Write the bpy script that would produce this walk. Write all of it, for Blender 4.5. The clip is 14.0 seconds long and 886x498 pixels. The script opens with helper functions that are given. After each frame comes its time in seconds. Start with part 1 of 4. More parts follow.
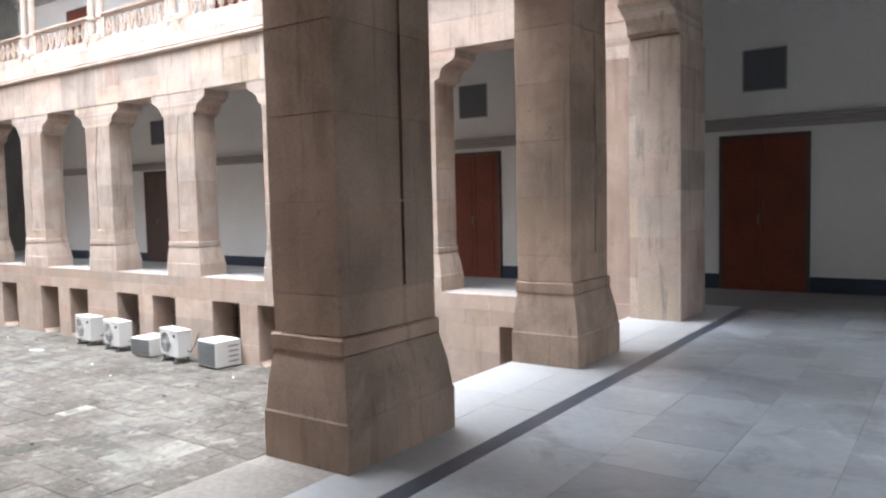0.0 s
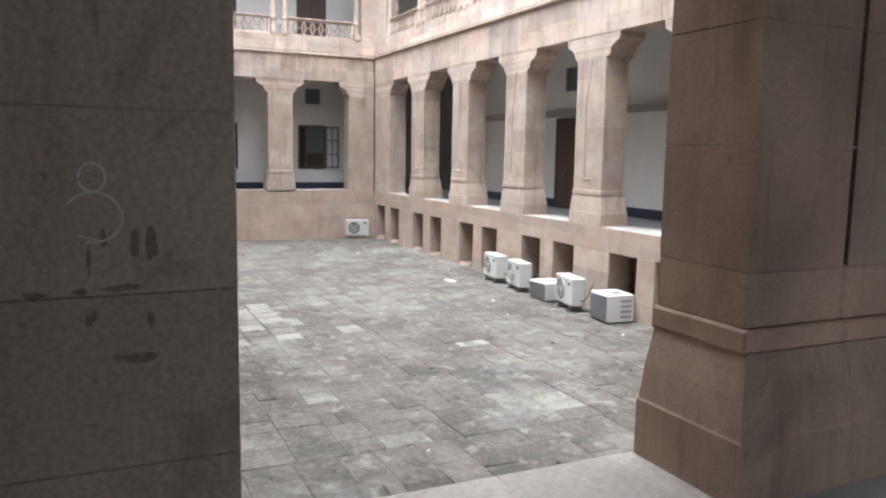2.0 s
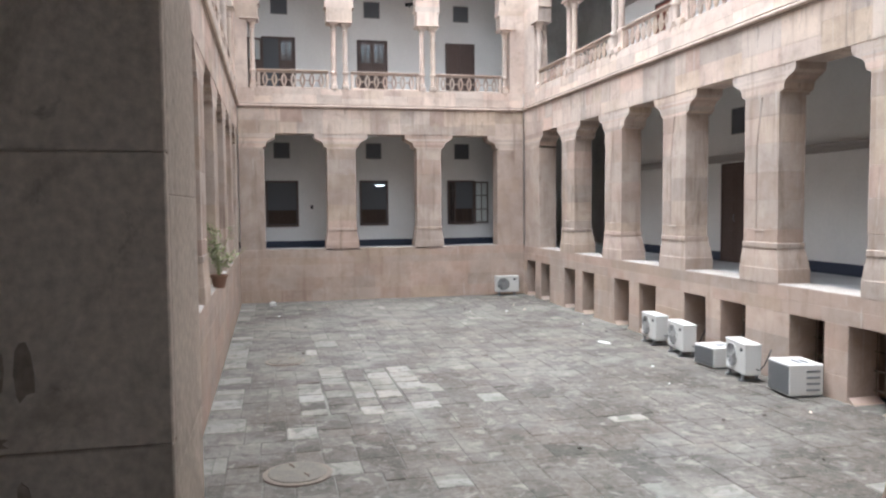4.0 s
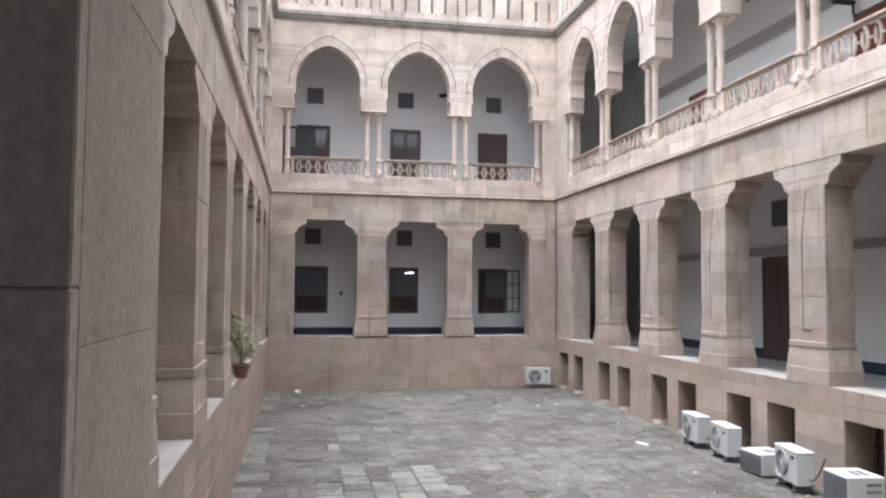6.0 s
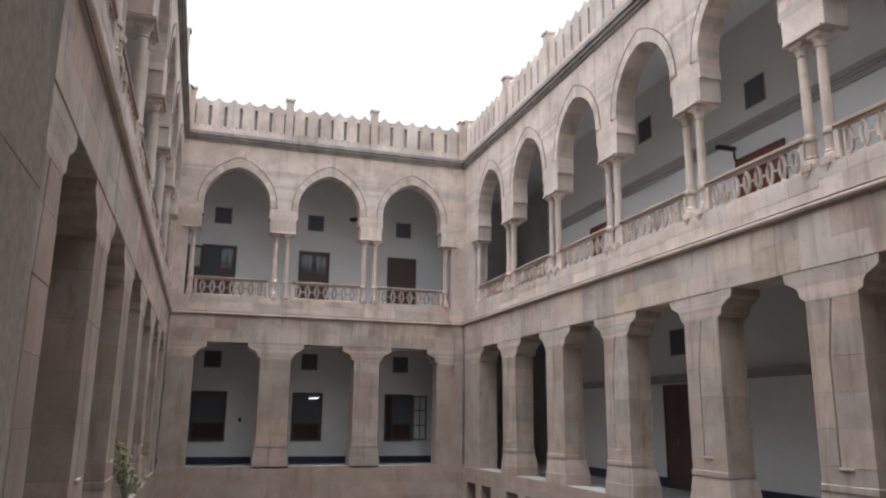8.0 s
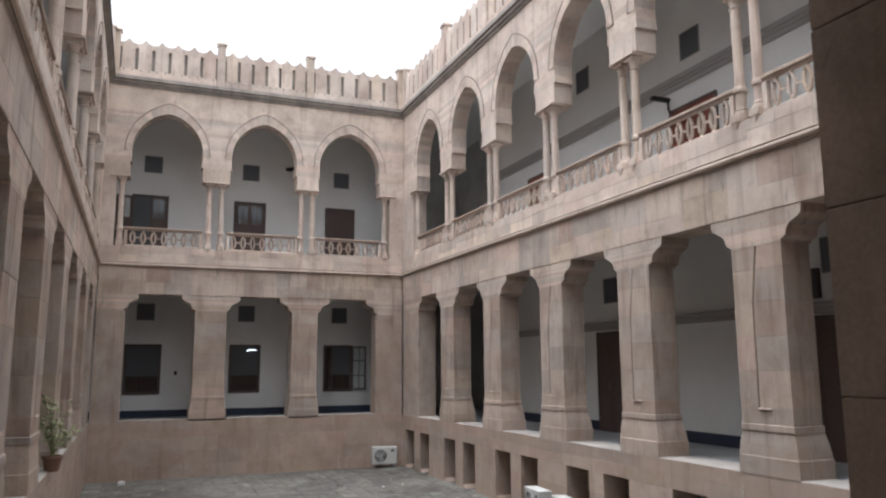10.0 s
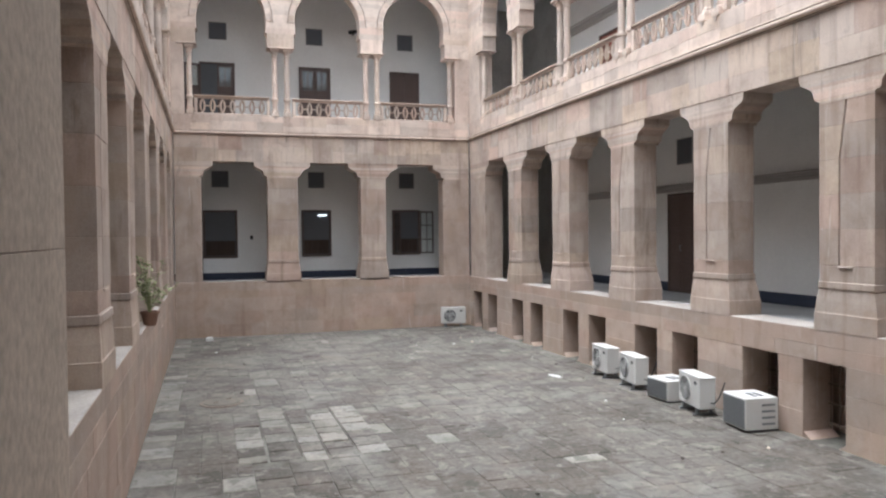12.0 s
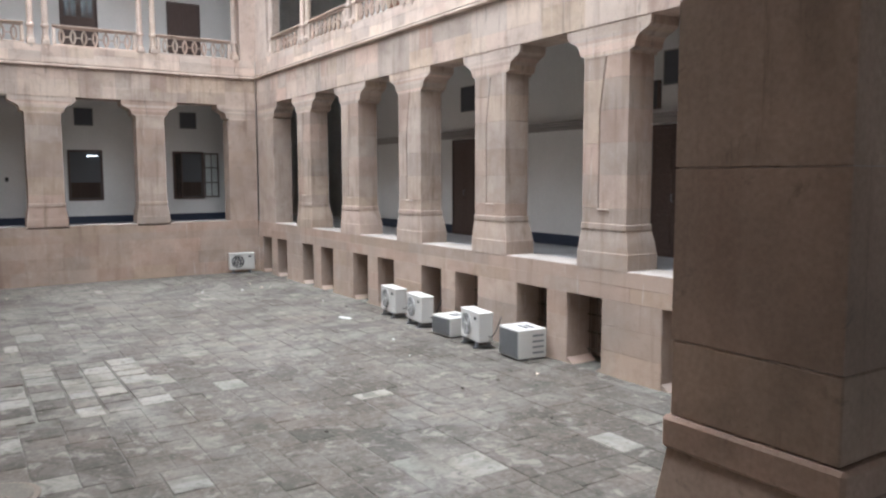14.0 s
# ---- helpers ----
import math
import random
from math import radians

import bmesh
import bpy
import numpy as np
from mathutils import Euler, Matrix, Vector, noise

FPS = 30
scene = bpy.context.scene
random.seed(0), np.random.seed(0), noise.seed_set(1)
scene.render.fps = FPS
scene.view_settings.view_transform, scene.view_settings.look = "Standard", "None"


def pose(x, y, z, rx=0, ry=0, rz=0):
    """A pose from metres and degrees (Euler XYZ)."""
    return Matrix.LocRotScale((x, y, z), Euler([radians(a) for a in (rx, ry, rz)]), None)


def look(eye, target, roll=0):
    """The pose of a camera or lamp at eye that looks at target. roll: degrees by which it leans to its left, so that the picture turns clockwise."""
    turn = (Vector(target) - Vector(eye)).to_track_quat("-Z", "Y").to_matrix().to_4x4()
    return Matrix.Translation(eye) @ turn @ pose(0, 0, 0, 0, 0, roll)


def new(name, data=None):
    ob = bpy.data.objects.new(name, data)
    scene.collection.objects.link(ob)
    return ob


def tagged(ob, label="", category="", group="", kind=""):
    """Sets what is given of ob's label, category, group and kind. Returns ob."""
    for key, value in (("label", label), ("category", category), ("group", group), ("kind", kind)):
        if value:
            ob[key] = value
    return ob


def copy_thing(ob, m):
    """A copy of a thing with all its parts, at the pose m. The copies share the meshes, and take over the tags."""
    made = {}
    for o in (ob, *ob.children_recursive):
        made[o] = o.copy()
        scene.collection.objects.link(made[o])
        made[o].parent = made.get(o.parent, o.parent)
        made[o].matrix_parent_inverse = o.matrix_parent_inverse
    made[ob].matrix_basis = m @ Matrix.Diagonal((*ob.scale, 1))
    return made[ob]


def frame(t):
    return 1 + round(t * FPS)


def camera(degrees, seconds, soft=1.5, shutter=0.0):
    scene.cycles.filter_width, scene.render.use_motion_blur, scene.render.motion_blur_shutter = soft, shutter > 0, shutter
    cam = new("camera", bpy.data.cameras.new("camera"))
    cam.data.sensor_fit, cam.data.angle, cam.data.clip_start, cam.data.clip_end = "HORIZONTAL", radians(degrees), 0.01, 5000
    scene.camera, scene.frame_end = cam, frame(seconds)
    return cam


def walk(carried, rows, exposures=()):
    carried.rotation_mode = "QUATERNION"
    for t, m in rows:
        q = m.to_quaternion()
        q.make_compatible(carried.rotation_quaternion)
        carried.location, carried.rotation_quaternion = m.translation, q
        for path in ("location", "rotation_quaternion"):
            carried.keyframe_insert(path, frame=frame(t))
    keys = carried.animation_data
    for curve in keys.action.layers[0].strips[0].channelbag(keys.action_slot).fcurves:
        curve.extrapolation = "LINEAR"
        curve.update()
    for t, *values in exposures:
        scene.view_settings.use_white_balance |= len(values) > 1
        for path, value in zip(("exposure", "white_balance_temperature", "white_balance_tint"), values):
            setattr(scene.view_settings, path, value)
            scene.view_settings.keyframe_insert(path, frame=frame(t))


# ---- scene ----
cam = camera(60.85, 14.0, soft=2.3)
PATH = [
    (0, 2.896, -0.262, 1.501, 34.96, -3.77, -1.29),
    (0.5, 2.762, -0.086, 1.482, 35.20, -3.18, -1.92),
    (1, 2.654, 0.129, 1.487, 44.16, -1.82, -0.99),
    (1.5, 2.503, 0.285, 1.450, 57.31, -4.96, -0.01),
    (2, 2.280, 0.411, 1.445, 65.25, -7.30, 1.01),
    (2.5, 2.096, 0.578, 1.447, 71.09, -6.91, -0.29),
    (5, 1.068, 1.073, 1.461, 78.88, -1.59, 0.08),
    (5.5, 1.015, 1.082, 1.510, 79.25, 0.78, 0.47),
    (6, 0.975, 1.062, 1.550, 79.46, 3.18, 0.46),
    (6.5, 0.959, 1.064, 1.573, 78.84, 6.16, 0.04),
    (7, 0.942, 1.078, 1.594, 76.58, 9.51, -0.18),
    (7.5, 0.921, 1.075, 1.614, 73.97, 12.62, 0.60),
    (10, 0.870, 1.177, 1.588, 67.99, 8.87, -0.34),
    (10.5, 0.886, 1.147, 1.569, 68.33, 6.38, -0.98),
    (11, 0.877, 1.101, 1.550, 69.16, 4.21, -1.08),
    (11.5, 0.860, 1.063, 1.531, 70.63, 1.94, -0.98),
    (12, 0.838, 1.016, 1.493, 72.79, -1.16, -0.62),
    (12.5, 0.826, 0.972, 1.462, 74.85, -3.93, -0.40),
    (13, 0.852, 0.960, 1.462, 75.02, -5.92, -0.76),
    (13.5, 0.925, 0.990, 1.473, 69.18, -7.37, -0.49),
    (14, 0.959, 1.035, 1.475, 57.14, -5.46, -0.16),
]
walk(cam, [(t, pose(x, y, z, 90 + pitch, 0, yaw) @ pose(0, 0, 0, 0, 0, roll)) for t, x, y, z, yaw, pitch, roll in PATH], [(0.0, 2.76, 5850, 10), (0.5, 2.85, 5890, 10), (1.0, 2.78, 5820, 10), (1.5, 2.48, 5920, 10), (2.0, 2.44, 5870, 10), (2.5, 2.46, 5820, 10), (5.0, 2.19, 5820, 10), (6.0, 2.09, 5670, 10), (6.5, 1.96, 5590, 10), (7.0, 1.62, 5670, 10), (7.5, 1.20, 5770, 10), (10.0, 1.36, 5950, 10), (10.5, 1.58, 5950, 10), (11.0, 1.80, 5950, 10), (12.5, 2.01, 5870, 10), (13.5, 2.14, 5850, 10), (14.0, 2.06, 5870, 10)])

# ---- world and sun ----
world = bpy.data.worlds.new("overcast_sky")
scene.world = world
world.use_nodes = True
wn = world.node_tree.nodes
sky = wn.new("ShaderNodeTexSky")
sky.sky_type, sky.sun_disc = "NISHITA", False
sky.sun_elevation, sky.sun_rotation = radians(81.2), radians(175)
sky.dust_density, sky.air_density, sky.ozone_density = 6.0, 1.0, 1.0
pale = wn.new("ShaderNodeHueSaturation")
pale.inputs["Saturation"].default_value = 0.02
world.node_tree.links.new(sky.outputs[0], pale.inputs["Color"])
world.node_tree.links.new(pale.outputs[0], wn["Background"].inputs[0])
wn["Background"].inputs[1].default_value = 0.15
sun = new("sun", bpy.data.lights.new("sun", "SUN"))
sun.data.energy, sun.data.angle, sun.data.color = 0.6, radians(100), (1.0, 0.98, 0.95)
sun.matrix_world = look((-11.6, 0.4, 30), (-12, 5, 0))

# ---- materials ----
def mat(name, base, rough=0.85, metal=0.0, grain=0.06, grain_scale=40.0, stain=None, stain_scale=1.2, stain_amount=0.5, bump=0.15, per_piece=0.0, spec=0.3, streak=0.0, tint=0.0):
    """A surface with fine grain, larger stains, relief and a shade that changes from piece to piece."""
    m = bpy.data.materials.new(name)
    m.use_nodes = True
    nt = m.node_tree
    nd, lk = nt.nodes, nt.links
    bsdf = nd["Principled BSDF"]
    tex = nd.new("ShaderNodeTexCoord")
    col = nd.new("ShaderNodeRGB")
    col.outputs[0].default_value = (*base, 1)
    out = col.outputs[0]

    def mix(kind, fac, a, b):
        n = nd.new("ShaderNodeMix")
        n.data_type, n.blend_type = "RGBA", kind
        for sock, val in ((n.inputs[0], fac), (n.inputs[6], a), (n.inputs[7], b)):
            if hasattr(val, "is_output"):
                lk.new(val, sock)
            else:
                sock.default_value = val
        return n.outputs[2]

    def noise_tex(scale, detail=4.0, stretch=None, offset=None):
        n = nd.new("ShaderNodeTexNoise")
        n.inputs["Scale"].default_value, n.inputs["Detail"].default_value = scale, detail
        geo = nd.new("ShaderNodeNewGeometry")
        src = geo.outputs["Position"]
        if stretch:
            mp = nd.new("ShaderNodeMapping")
            mp.inputs["Scale"].default_value = stretch
            lk.new(src, mp.inputs[0])
            src = mp.outputs[0]
        lk.new(src, n.inputs["Vector"])
        return n.outputs["Fac"]

    def ramp(src, lo, hi):
        r = nd.new("ShaderNodeMapRange")
        r.inputs[1].default_value, r.inputs[2].default_value = lo, hi
        lk.new(src, r.inputs[0])
        return r.outputs[0]

    if stain:
        f = ramp(noise_tex(stain_scale, 6.0), 0.42, 0.68)
        s = nd.new("ShaderNodeMath")
        s.operation = "MULTIPLY"
        s.inputs[1].default_value = stain_amount
        lk.new(f, s.inputs[0])
        out = mix("MIX", s.outputs[0], out, (*stain, 1))
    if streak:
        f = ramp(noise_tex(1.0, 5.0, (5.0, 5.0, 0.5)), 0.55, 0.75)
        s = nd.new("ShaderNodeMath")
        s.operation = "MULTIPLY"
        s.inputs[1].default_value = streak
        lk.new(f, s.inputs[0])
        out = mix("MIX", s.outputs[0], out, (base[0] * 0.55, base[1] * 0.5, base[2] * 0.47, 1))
    if per_piece:
        info = nd.new("ShaderNodeObjectInfo")
        isl = nd.new("ShaderNodeNewGeometry")
        add = nd.new("ShaderNodeMath")
        add.operation = "ADD"
        lk.new(info.outputs["Random"], add.inputs[0])
        lk.new(isl.outputs["Random Per Island"], add.inputs[1])
        fr = nd.new("ShaderNodeMath")
        fr.operation = "FRACT"
        lk.new(add.outputs[0], fr.inputs[0])
        r = nd.new("ShaderNodeMapRange")
        r.inputs[3].default_value, r.inputs[4].default_value = 1 - per_piece, 1 + per_piece
        lk.new(fr.outputs[0], r.inputs[0])
        hsv = nd.new("ShaderNodeHueSaturation")
        lk.new(out, hsv.inputs["Color"])
        lk.new(r.outputs[0], hsv.inputs["Value"])
        out = hsv.outputs[0]
        if tint:                                    # buff, pink, grey and yellow stones side by side
            far_r = nd.new("ShaderNodeMath")
            far_r.operation = "MULTIPLY"
            far_r.inputs[1].default_value = 7.31
            lk.new(fr.outputs[0], far_r.inputs[0])
            fr2 = nd.new("ShaderNodeMath")
            fr2.operation = "FRACT"
            lk.new(far_r.outputs[0], fr2.inputs[0])
            cr = nd.new("ShaderNodeValToRGB")
            cr.color_ramp.elements[0].color, cr.color_ramp.elements[1].color = (1.0, 0.86, 0.82, 1), (1.0, 0.95, 0.83, 1)
            for pos, c in ((0.35, (1, 1, 1, 1)), (0.65, (0.9, 0.94, 0.97, 1)), (0.82, (1, 0.98, 0.93, 1))):
                cr.color_ramp.elements.new(pos).color = c
            lk.new(fr2.outputs[0], cr.inputs[0])
            out = mix("MULTIPLY", tint, out, cr.outputs[0])
    g = noise_tex(grain_scale, 3.0)
    r = nd.new("ShaderNodeMapRange")
    r.inputs[1].default_value, r.inputs[2].default_value = 0.25, 0.75
    r.inputs[3].default_value, r.inputs[4].default_value = 1 - grain, 1 + grain
    lk.new(g, r.inputs[0])
    hsv = nd.new("ShaderNodeHueSaturation")
    lk.new(out, hsv.inputs["Color"])
    lk.new(r.outputs[0], hsv.inputs["Value"])
    lk.new(hsv.outputs[0], bsdf.inputs["Base Color"])
    bsdf.inputs["Roughness"].default_value, bsdf.inputs["Metallic"].default_value = rough, metal
    bsdf.inputs["Specular IOR Level"].default_value = spec
    if bump:
        b = nd.new("ShaderNodeBump")
        b.inputs["Strength"].default_value, b.inputs["Distance"].default_value = bump, 0.02
        lk.new(g, b.inputs["Height"])
        lk.new(b.outputs[0], bsdf.inputs["Normal"])
    return m



def mottle(m, colour, scale, lo, amount, stretch=None, soft=0.10):
    """Adds patches of another colour over what feeds the base colour."""
    nd, lk = m.node_tree.nodes, m.node_tree.links
    sock = nd["Principled BSDF"].inputs["Base Color"]
    src = sock.links[0].from_socket
    geo = nd.new("ShaderNodeNewGeometry")
    n = nd.new("ShaderNodeTexNoise")
    n.inputs["Scale"].default_value, n.inputs["Detail"].default_value, n.inputs["Roughness"].default_value = scale, 8.0, 0.65
    n.inputs["Distortion"].default_value = 0.6
    pos = geo.outputs["Position"]
    if stretch:
        mp = nd.new("ShaderNodeMapping")
        mp.inputs["Scale"].default_value = stretch
        lk.new(pos, mp.inputs[0])
        pos = mp.outputs[0]
    lk.new(pos, n.inputs["Vector"])
    r = nd.new("ShaderNodeMapRange")
    r.inputs[1].default_value, r.inputs[2].default_value, r.inputs[4].default_value = lo, lo + soft, amount
    lk.new(n.outputs["Fac"], r.inputs[0])
    x = nd.new("ShaderNodeMix")
    x.data_type = "RGBA"
    x.inputs[7].default_value = (*colour, 1)
    lk.new(r.outputs[0], x.inputs[0])
    lk.new(src, x.inputs[6])
    lk.new(x.outputs[2], sock)
    return m


SAND = mat("sandstone", (0.432, 0.352, 0.296), 0.9, grain=0.12, grain_scale=55, stain=(0.28, 0.222, 0.19), stain_scale=1.1, stain_amount=0.6, per_piece=0.13, streak=0.7, bump=0.07, tint=0.6)
SANDP = mat("pink_sandstone", (0.405, 0.312, 0.254), 0.9, grain=0.12, grain_scale=55, stain=(0.31, 0.255, 0.215), stain_scale=0.8, stain_amount=0.7, per_piece=0.10, streak=0.5, bump=0.12, tint=0.5)
SANDL = mat("pale_sandstone", (0.64, 0.54, 0.462), 0.9, grain=0.10, grain_scale=50, stain=(0.36, 0.285, 0.24), stain_scale=0.9, stain_amount=0.6, per_piece=0.15, bump=0.25, streak=0.7, tint=0.45)
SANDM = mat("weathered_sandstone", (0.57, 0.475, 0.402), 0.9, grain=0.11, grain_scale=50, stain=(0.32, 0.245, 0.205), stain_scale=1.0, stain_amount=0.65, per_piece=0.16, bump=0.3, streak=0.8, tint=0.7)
# Weather-stained cornice stone; also the painted shade of parapet slots and weep holes.
STAIN_AND_SHADE = mat("weather_stain_and_shade_stone", (0.34, 0.303, 0.27), 0.9, grain=0.12, grain_scale=30, stain=(0.19, 0.175, 0.162), stain_scale=1.6, stain_amount=0.8, streak=0.5)
mottle(STAIN_AND_SHADE, (0.42, 0.37, 0.32), 2.0, 0.55, 0.5)
# Mortar in the joints; also colours the painted shadow lines on cornices and hoods.
MORTAR_AND_SHADE = mat("mortar", (0.21, 0.165, 0.14), 0.95, grain=0.1)
for m_ in (SAND, SANDP, SANDM, SANDL):
    mottle(m_, (0.26, 0.185, 0.138), 2.2, 0.50, 0.45, None, 0.24)
    mottle(m_, (0.55, 0.485, 0.43), 1.3, 0.50, 0.3, None, 0.24)
    mottle(m_, (0.56, 0.51, 0.46), 1.0, 0.60, 0.5, (9.0, 9.0, 0.7))
    mottle(m_, (0.20, 0.165, 0.14), 1.0, 0.63, 0.5, (16.0, 16.0, 1.1))
    mottle(m_, (0.17, 0.135, 0.11), 5.0, 0.58, 0.45, None, 0.2)
PIER = mat("grey_granular_stone", (0.51, 0.422, 0.34), 0.9, grain=0.2, grain_scale=48, stain=(0.38, 0.315, 0.255), stain_scale=0.9, stain_amount=0.7, per_piece=0.06, streak=0.3, bump=0.09)
mottle(PIER, (0.22, 0.195, 0.15), 0.9, 0.52, 0.55)
mottle(PIER, (0.24, 0.195, 0.155), 2.7, 0.56, 0.5)
mottle(PIER, (0.09, 0.085, 0.067), 1.3, 0.57, 0.35, None, 0.16)
mottle(PIER, (0.13, 0.11, 0.09), 9.0, 0.62, 0.5)
mottle(PIER, (0.12, 0.105, 0.09), 1.0, 0.66, 0.5, (8.0, 8.0, 0.8))
mottle(SAND, (0.18, 0.13, 0.098), 1.0, 0.565, 0.5, (4.0, 4.0, 0.55))
mottle(SAND, (0.53, 0.46, 0.37), 1.0, 0.60, 0.45, (5.5, 5.5, 0.5))
mottle(SAND, (0.37, 0.275, 0.21), 0.8, 0.52, 0.45)
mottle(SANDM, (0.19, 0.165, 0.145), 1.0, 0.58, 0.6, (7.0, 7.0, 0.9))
mottle(SANDM, (0.50, 0.43, 0.30), 0.9, 0.60, 0.4)
DUSTY = mat("dusty_sill_stone", (0.36, 0.325, 0.29), 0.9, grain=0.15, grain_scale=25, stain=(0.27, 0.245, 0.22), stain_scale=1.5, stain_amount=0.7, per_piece=0.1, bump=0.2)
WHITE = mat("white_plaster", (0.74, 0.74, 0.725), 0.9, grain=0.03, grain_scale=15, stain=(0.62, 0.62, 0.605), stain_scale=0.6, stain_amount=0.5, bump=0.05)
CEIL = mat("ceiling_plaster", (0.72, 0.72, 0.71), 0.95, grain=0.04, grain_scale=12, bump=0.05)
SKIRT = mat("dark_blue_skirting", (0.035, 0.045, 0.07), 0.6, grain=0.1, bump=0.05)
MOULD = mat("grey_stone_moulding", (0.34, 0.32, 0.30), 0.85, grain=0.08)
DOOR = mat("red_brown_wood", (0.16, 0.038, 0.018), 0.5, grain=0.2, grain_scale=25, stain=(0.10, 0.025, 0.013), stain_scale=2.0, stain_amount=0.6, bump=0.1, spec=0.4)
WOOD = mat("dark_brown_wood", (0.085, 0.058, 0.049), 0.5, grain=0.2, grain_scale=25, bump=0.1, spec=0.4)
# Shade inside the ventilators, given as a panel colour.
VENT_SHADE = mat("painted_vent_shade", (0.12, 0.127, 0.14), 0.9, grain=0.1, bump=0)
STAIRW = mat("grimy_stairwell_plaster", (0.62, 0.62, 0.60), 0.95, grain=0.1, grain_scale=10, stain=(0.36, 0.36, 0.35), stain_scale=0.7, stain_amount=0.6, bump=0.05)
# Browner sandstone with darker patches and streaks, for the east pillars.
SANDB = mat("brown_streaked_sandstone", (0.43, 0.316, 0.243), 0.85, grain=0.12, grain_scale=60, stain=(0.215, 0.162, 0.124), stain_scale=1.2, stain_amount=0.7, per_piece=0.10, streak=0.5, bump=0.06, tint=0.35)
mottle(SANDB, (0.165, 0.122, 0.09), 1.6, 0.50, 0.55, None, 0.2)
mottle(SANDB, (0.42, 0.33, 0.25), 1.0, 0.58, 0.5, (7.0, 7.0, 0.6), 0.14)
mottle(SANDB, (0.10, 0.075, 0.056), 1.0, 0.565, 0.55, (8.0, 8.0, 0.55), 0.13)
mottle(SANDB, (0.12, 0.098, 0.075), 9.0, 0.62, 0.5)
# Colour of the unlit rooms, painted on flat sheets in windows and doors.
ROOM_SHADE = mat("painted_room_shade", (0.10, 0.105, 0.112), 0.9, grain=0.1, bump=0)
FLAG = mat("court_flagstone", (0.082, 0.071, 0.059), 0.93, grain=0.28, grain_scale=11, stain=(0.155, 0.144, 0.129), stain_scale=0.45, stain_amount=0.55, per_piece=0.26, bump=0.5)
mottle(FLAG, (0.195, 0.182, 0.160), 0.33, 0.50, 0.6, None, 0.14)
mottle(FLAG, (0.062, 0.06, 0.052), 0.55, 0.52, 0.6, None, 0.12)
mottle(FLAG, (0.155, 0.127, 0.106), 0.8, 0.55, 0.5)
mottle(FLAG, (0.205, 0.194, 0.178), 0.5, 0.54, 0.45)
mottle(FLAG, (0.058, 0.055, 0.045), 1.8, 0.52, 0.6)
mottle(FLAG, (0.23, 0.21, 0.183), 3.2, 0.555, 0.6)
mottle(FLAG, (0.20, 0.186, 0.16), 14.0, 0.56, 0.45)
mottle(FLAG, (0.045, 0.043, 0.035), 7.0, 0.56, 0.6)
FLAGP = mat("pale_flagstone", (0.21, 0.195, 0.168), 0.92, grain=0.15, grain_scale=14, stain=(0.20, 0.195, 0.18), stain_scale=1.2, stain_amount=0.8, per_piece=0.2, bump=0.4)
mottle(FLAGP, (0.085, 0.08, 0.066), 4.0, 0.53, 0.65)
mottle(FLAGP, (0.10, 0.09, 0.075), 1.1, 0.47, 0.75, None, 0.16)
mottle(FLAGP, (0.06, 0.056, 0.045), 9.0, 0.57, 0.5)
GALLERY = mat("worn_grey_gallery_floor", (0.25, 0.25, 0.248), 0.5, grain=0.1, grain_scale=15, stain=(0.14, 0.14, 0.138), stain_scale=0.9, stain_amount=0.6, bump=0.05, spec=0.4)
JOINT = mat("court_joint_soil", (0.075, 0.07, 0.056), 0.95, grain=0.25, grain_scale=20, stain=(0.2, 0.19, 0.17), stain_scale=2.0, stain_amount=0.7, bump=0.3)
# Slab tones vary; stain and bluish blotches also paint patchy reflections in the polish.
TILE = mat("polished_floor_stone", (0.47, 0.50, 0.535), 0.24, grain=0.05, grain_scale=18, stain=(0.36, 0.37, 0.38), stain_scale=1.1, stain_amount=0.7, per_piece=0.13, bump=0.03, spec=0.5)
mottle(TILE, (0.28, 0.295, 0.315), 1.4, 0.53, 0.55)
mottle(TILE, (0.62, 0.65, 0.68), 2.6, 0.58, 0.5)
mottle(TILE, (0.25, 0.25, 0.25), 11.0, 0.63, 0.5)
PALE = mat("pale_floor_stone", (0.44, 0.445, 0.45), 0.45, grain=0.05, grain_scale=18, stain=(0.48, 0.47, 0.45), stain_scale=1.6, stain_amount=0.5, per_piece=0.05, bump=0.04, spec=0.4)
mottle(PALE, (0.45, 0.455, 0.47), 1.6, 0.54, 0.55)
STRIPE = mat("dark_slate_stripe", (0.075, 0.085, 0.115), 0.35, grain=0.08, bump=0.03, spec=0.5)
ACW = mat("white_enamel", (0.54, 0.535, 0.51), 0.45, grain=0.03, stain=(0.55, 0.53, 0.48), stain_scale=3.0, stain_amount=0.4, bump=0.02, spec=0.5)
ACG = mat("grey_metal", (0.22, 0.23, 0.24), 0.5, 0.6, grain=0.06, bump=0.03)
# Painted shade of fan and vent hollows; also the dark junction box lid.
RECESS_SHADE_AND_LID = mat("painted_recess_shade_and_lid", (0.07, 0.072, 0.075), 0.7, grain=0.1, bump=0)
BLACK = mat("black_plastic", (0.02, 0.02, 0.022), 0.5, grain=0.1, bump=0)
LEAF = mat("leaf_green", (0.235, 0.255, 0.125), 0.6, grain=0.25, per_piece=0.35, bump=0)
CLAY = mat("terracotta", (0.21, 0.12, 0.085), 0.85, grain=0.12)
IRON = mat("weathered_iron", (0.16, 0.13, 0.105), 0.8, 0.2, grain=0.2, grain_scale=30, bump=0.3)
GLASS = bpy.data.materials.new("window_glass")
GLASS.use_nodes = True
gn, gl = GLASS.node_tree.nodes, GLASS.node_tree.links
gn.remove(gn["Principled BSDF"])
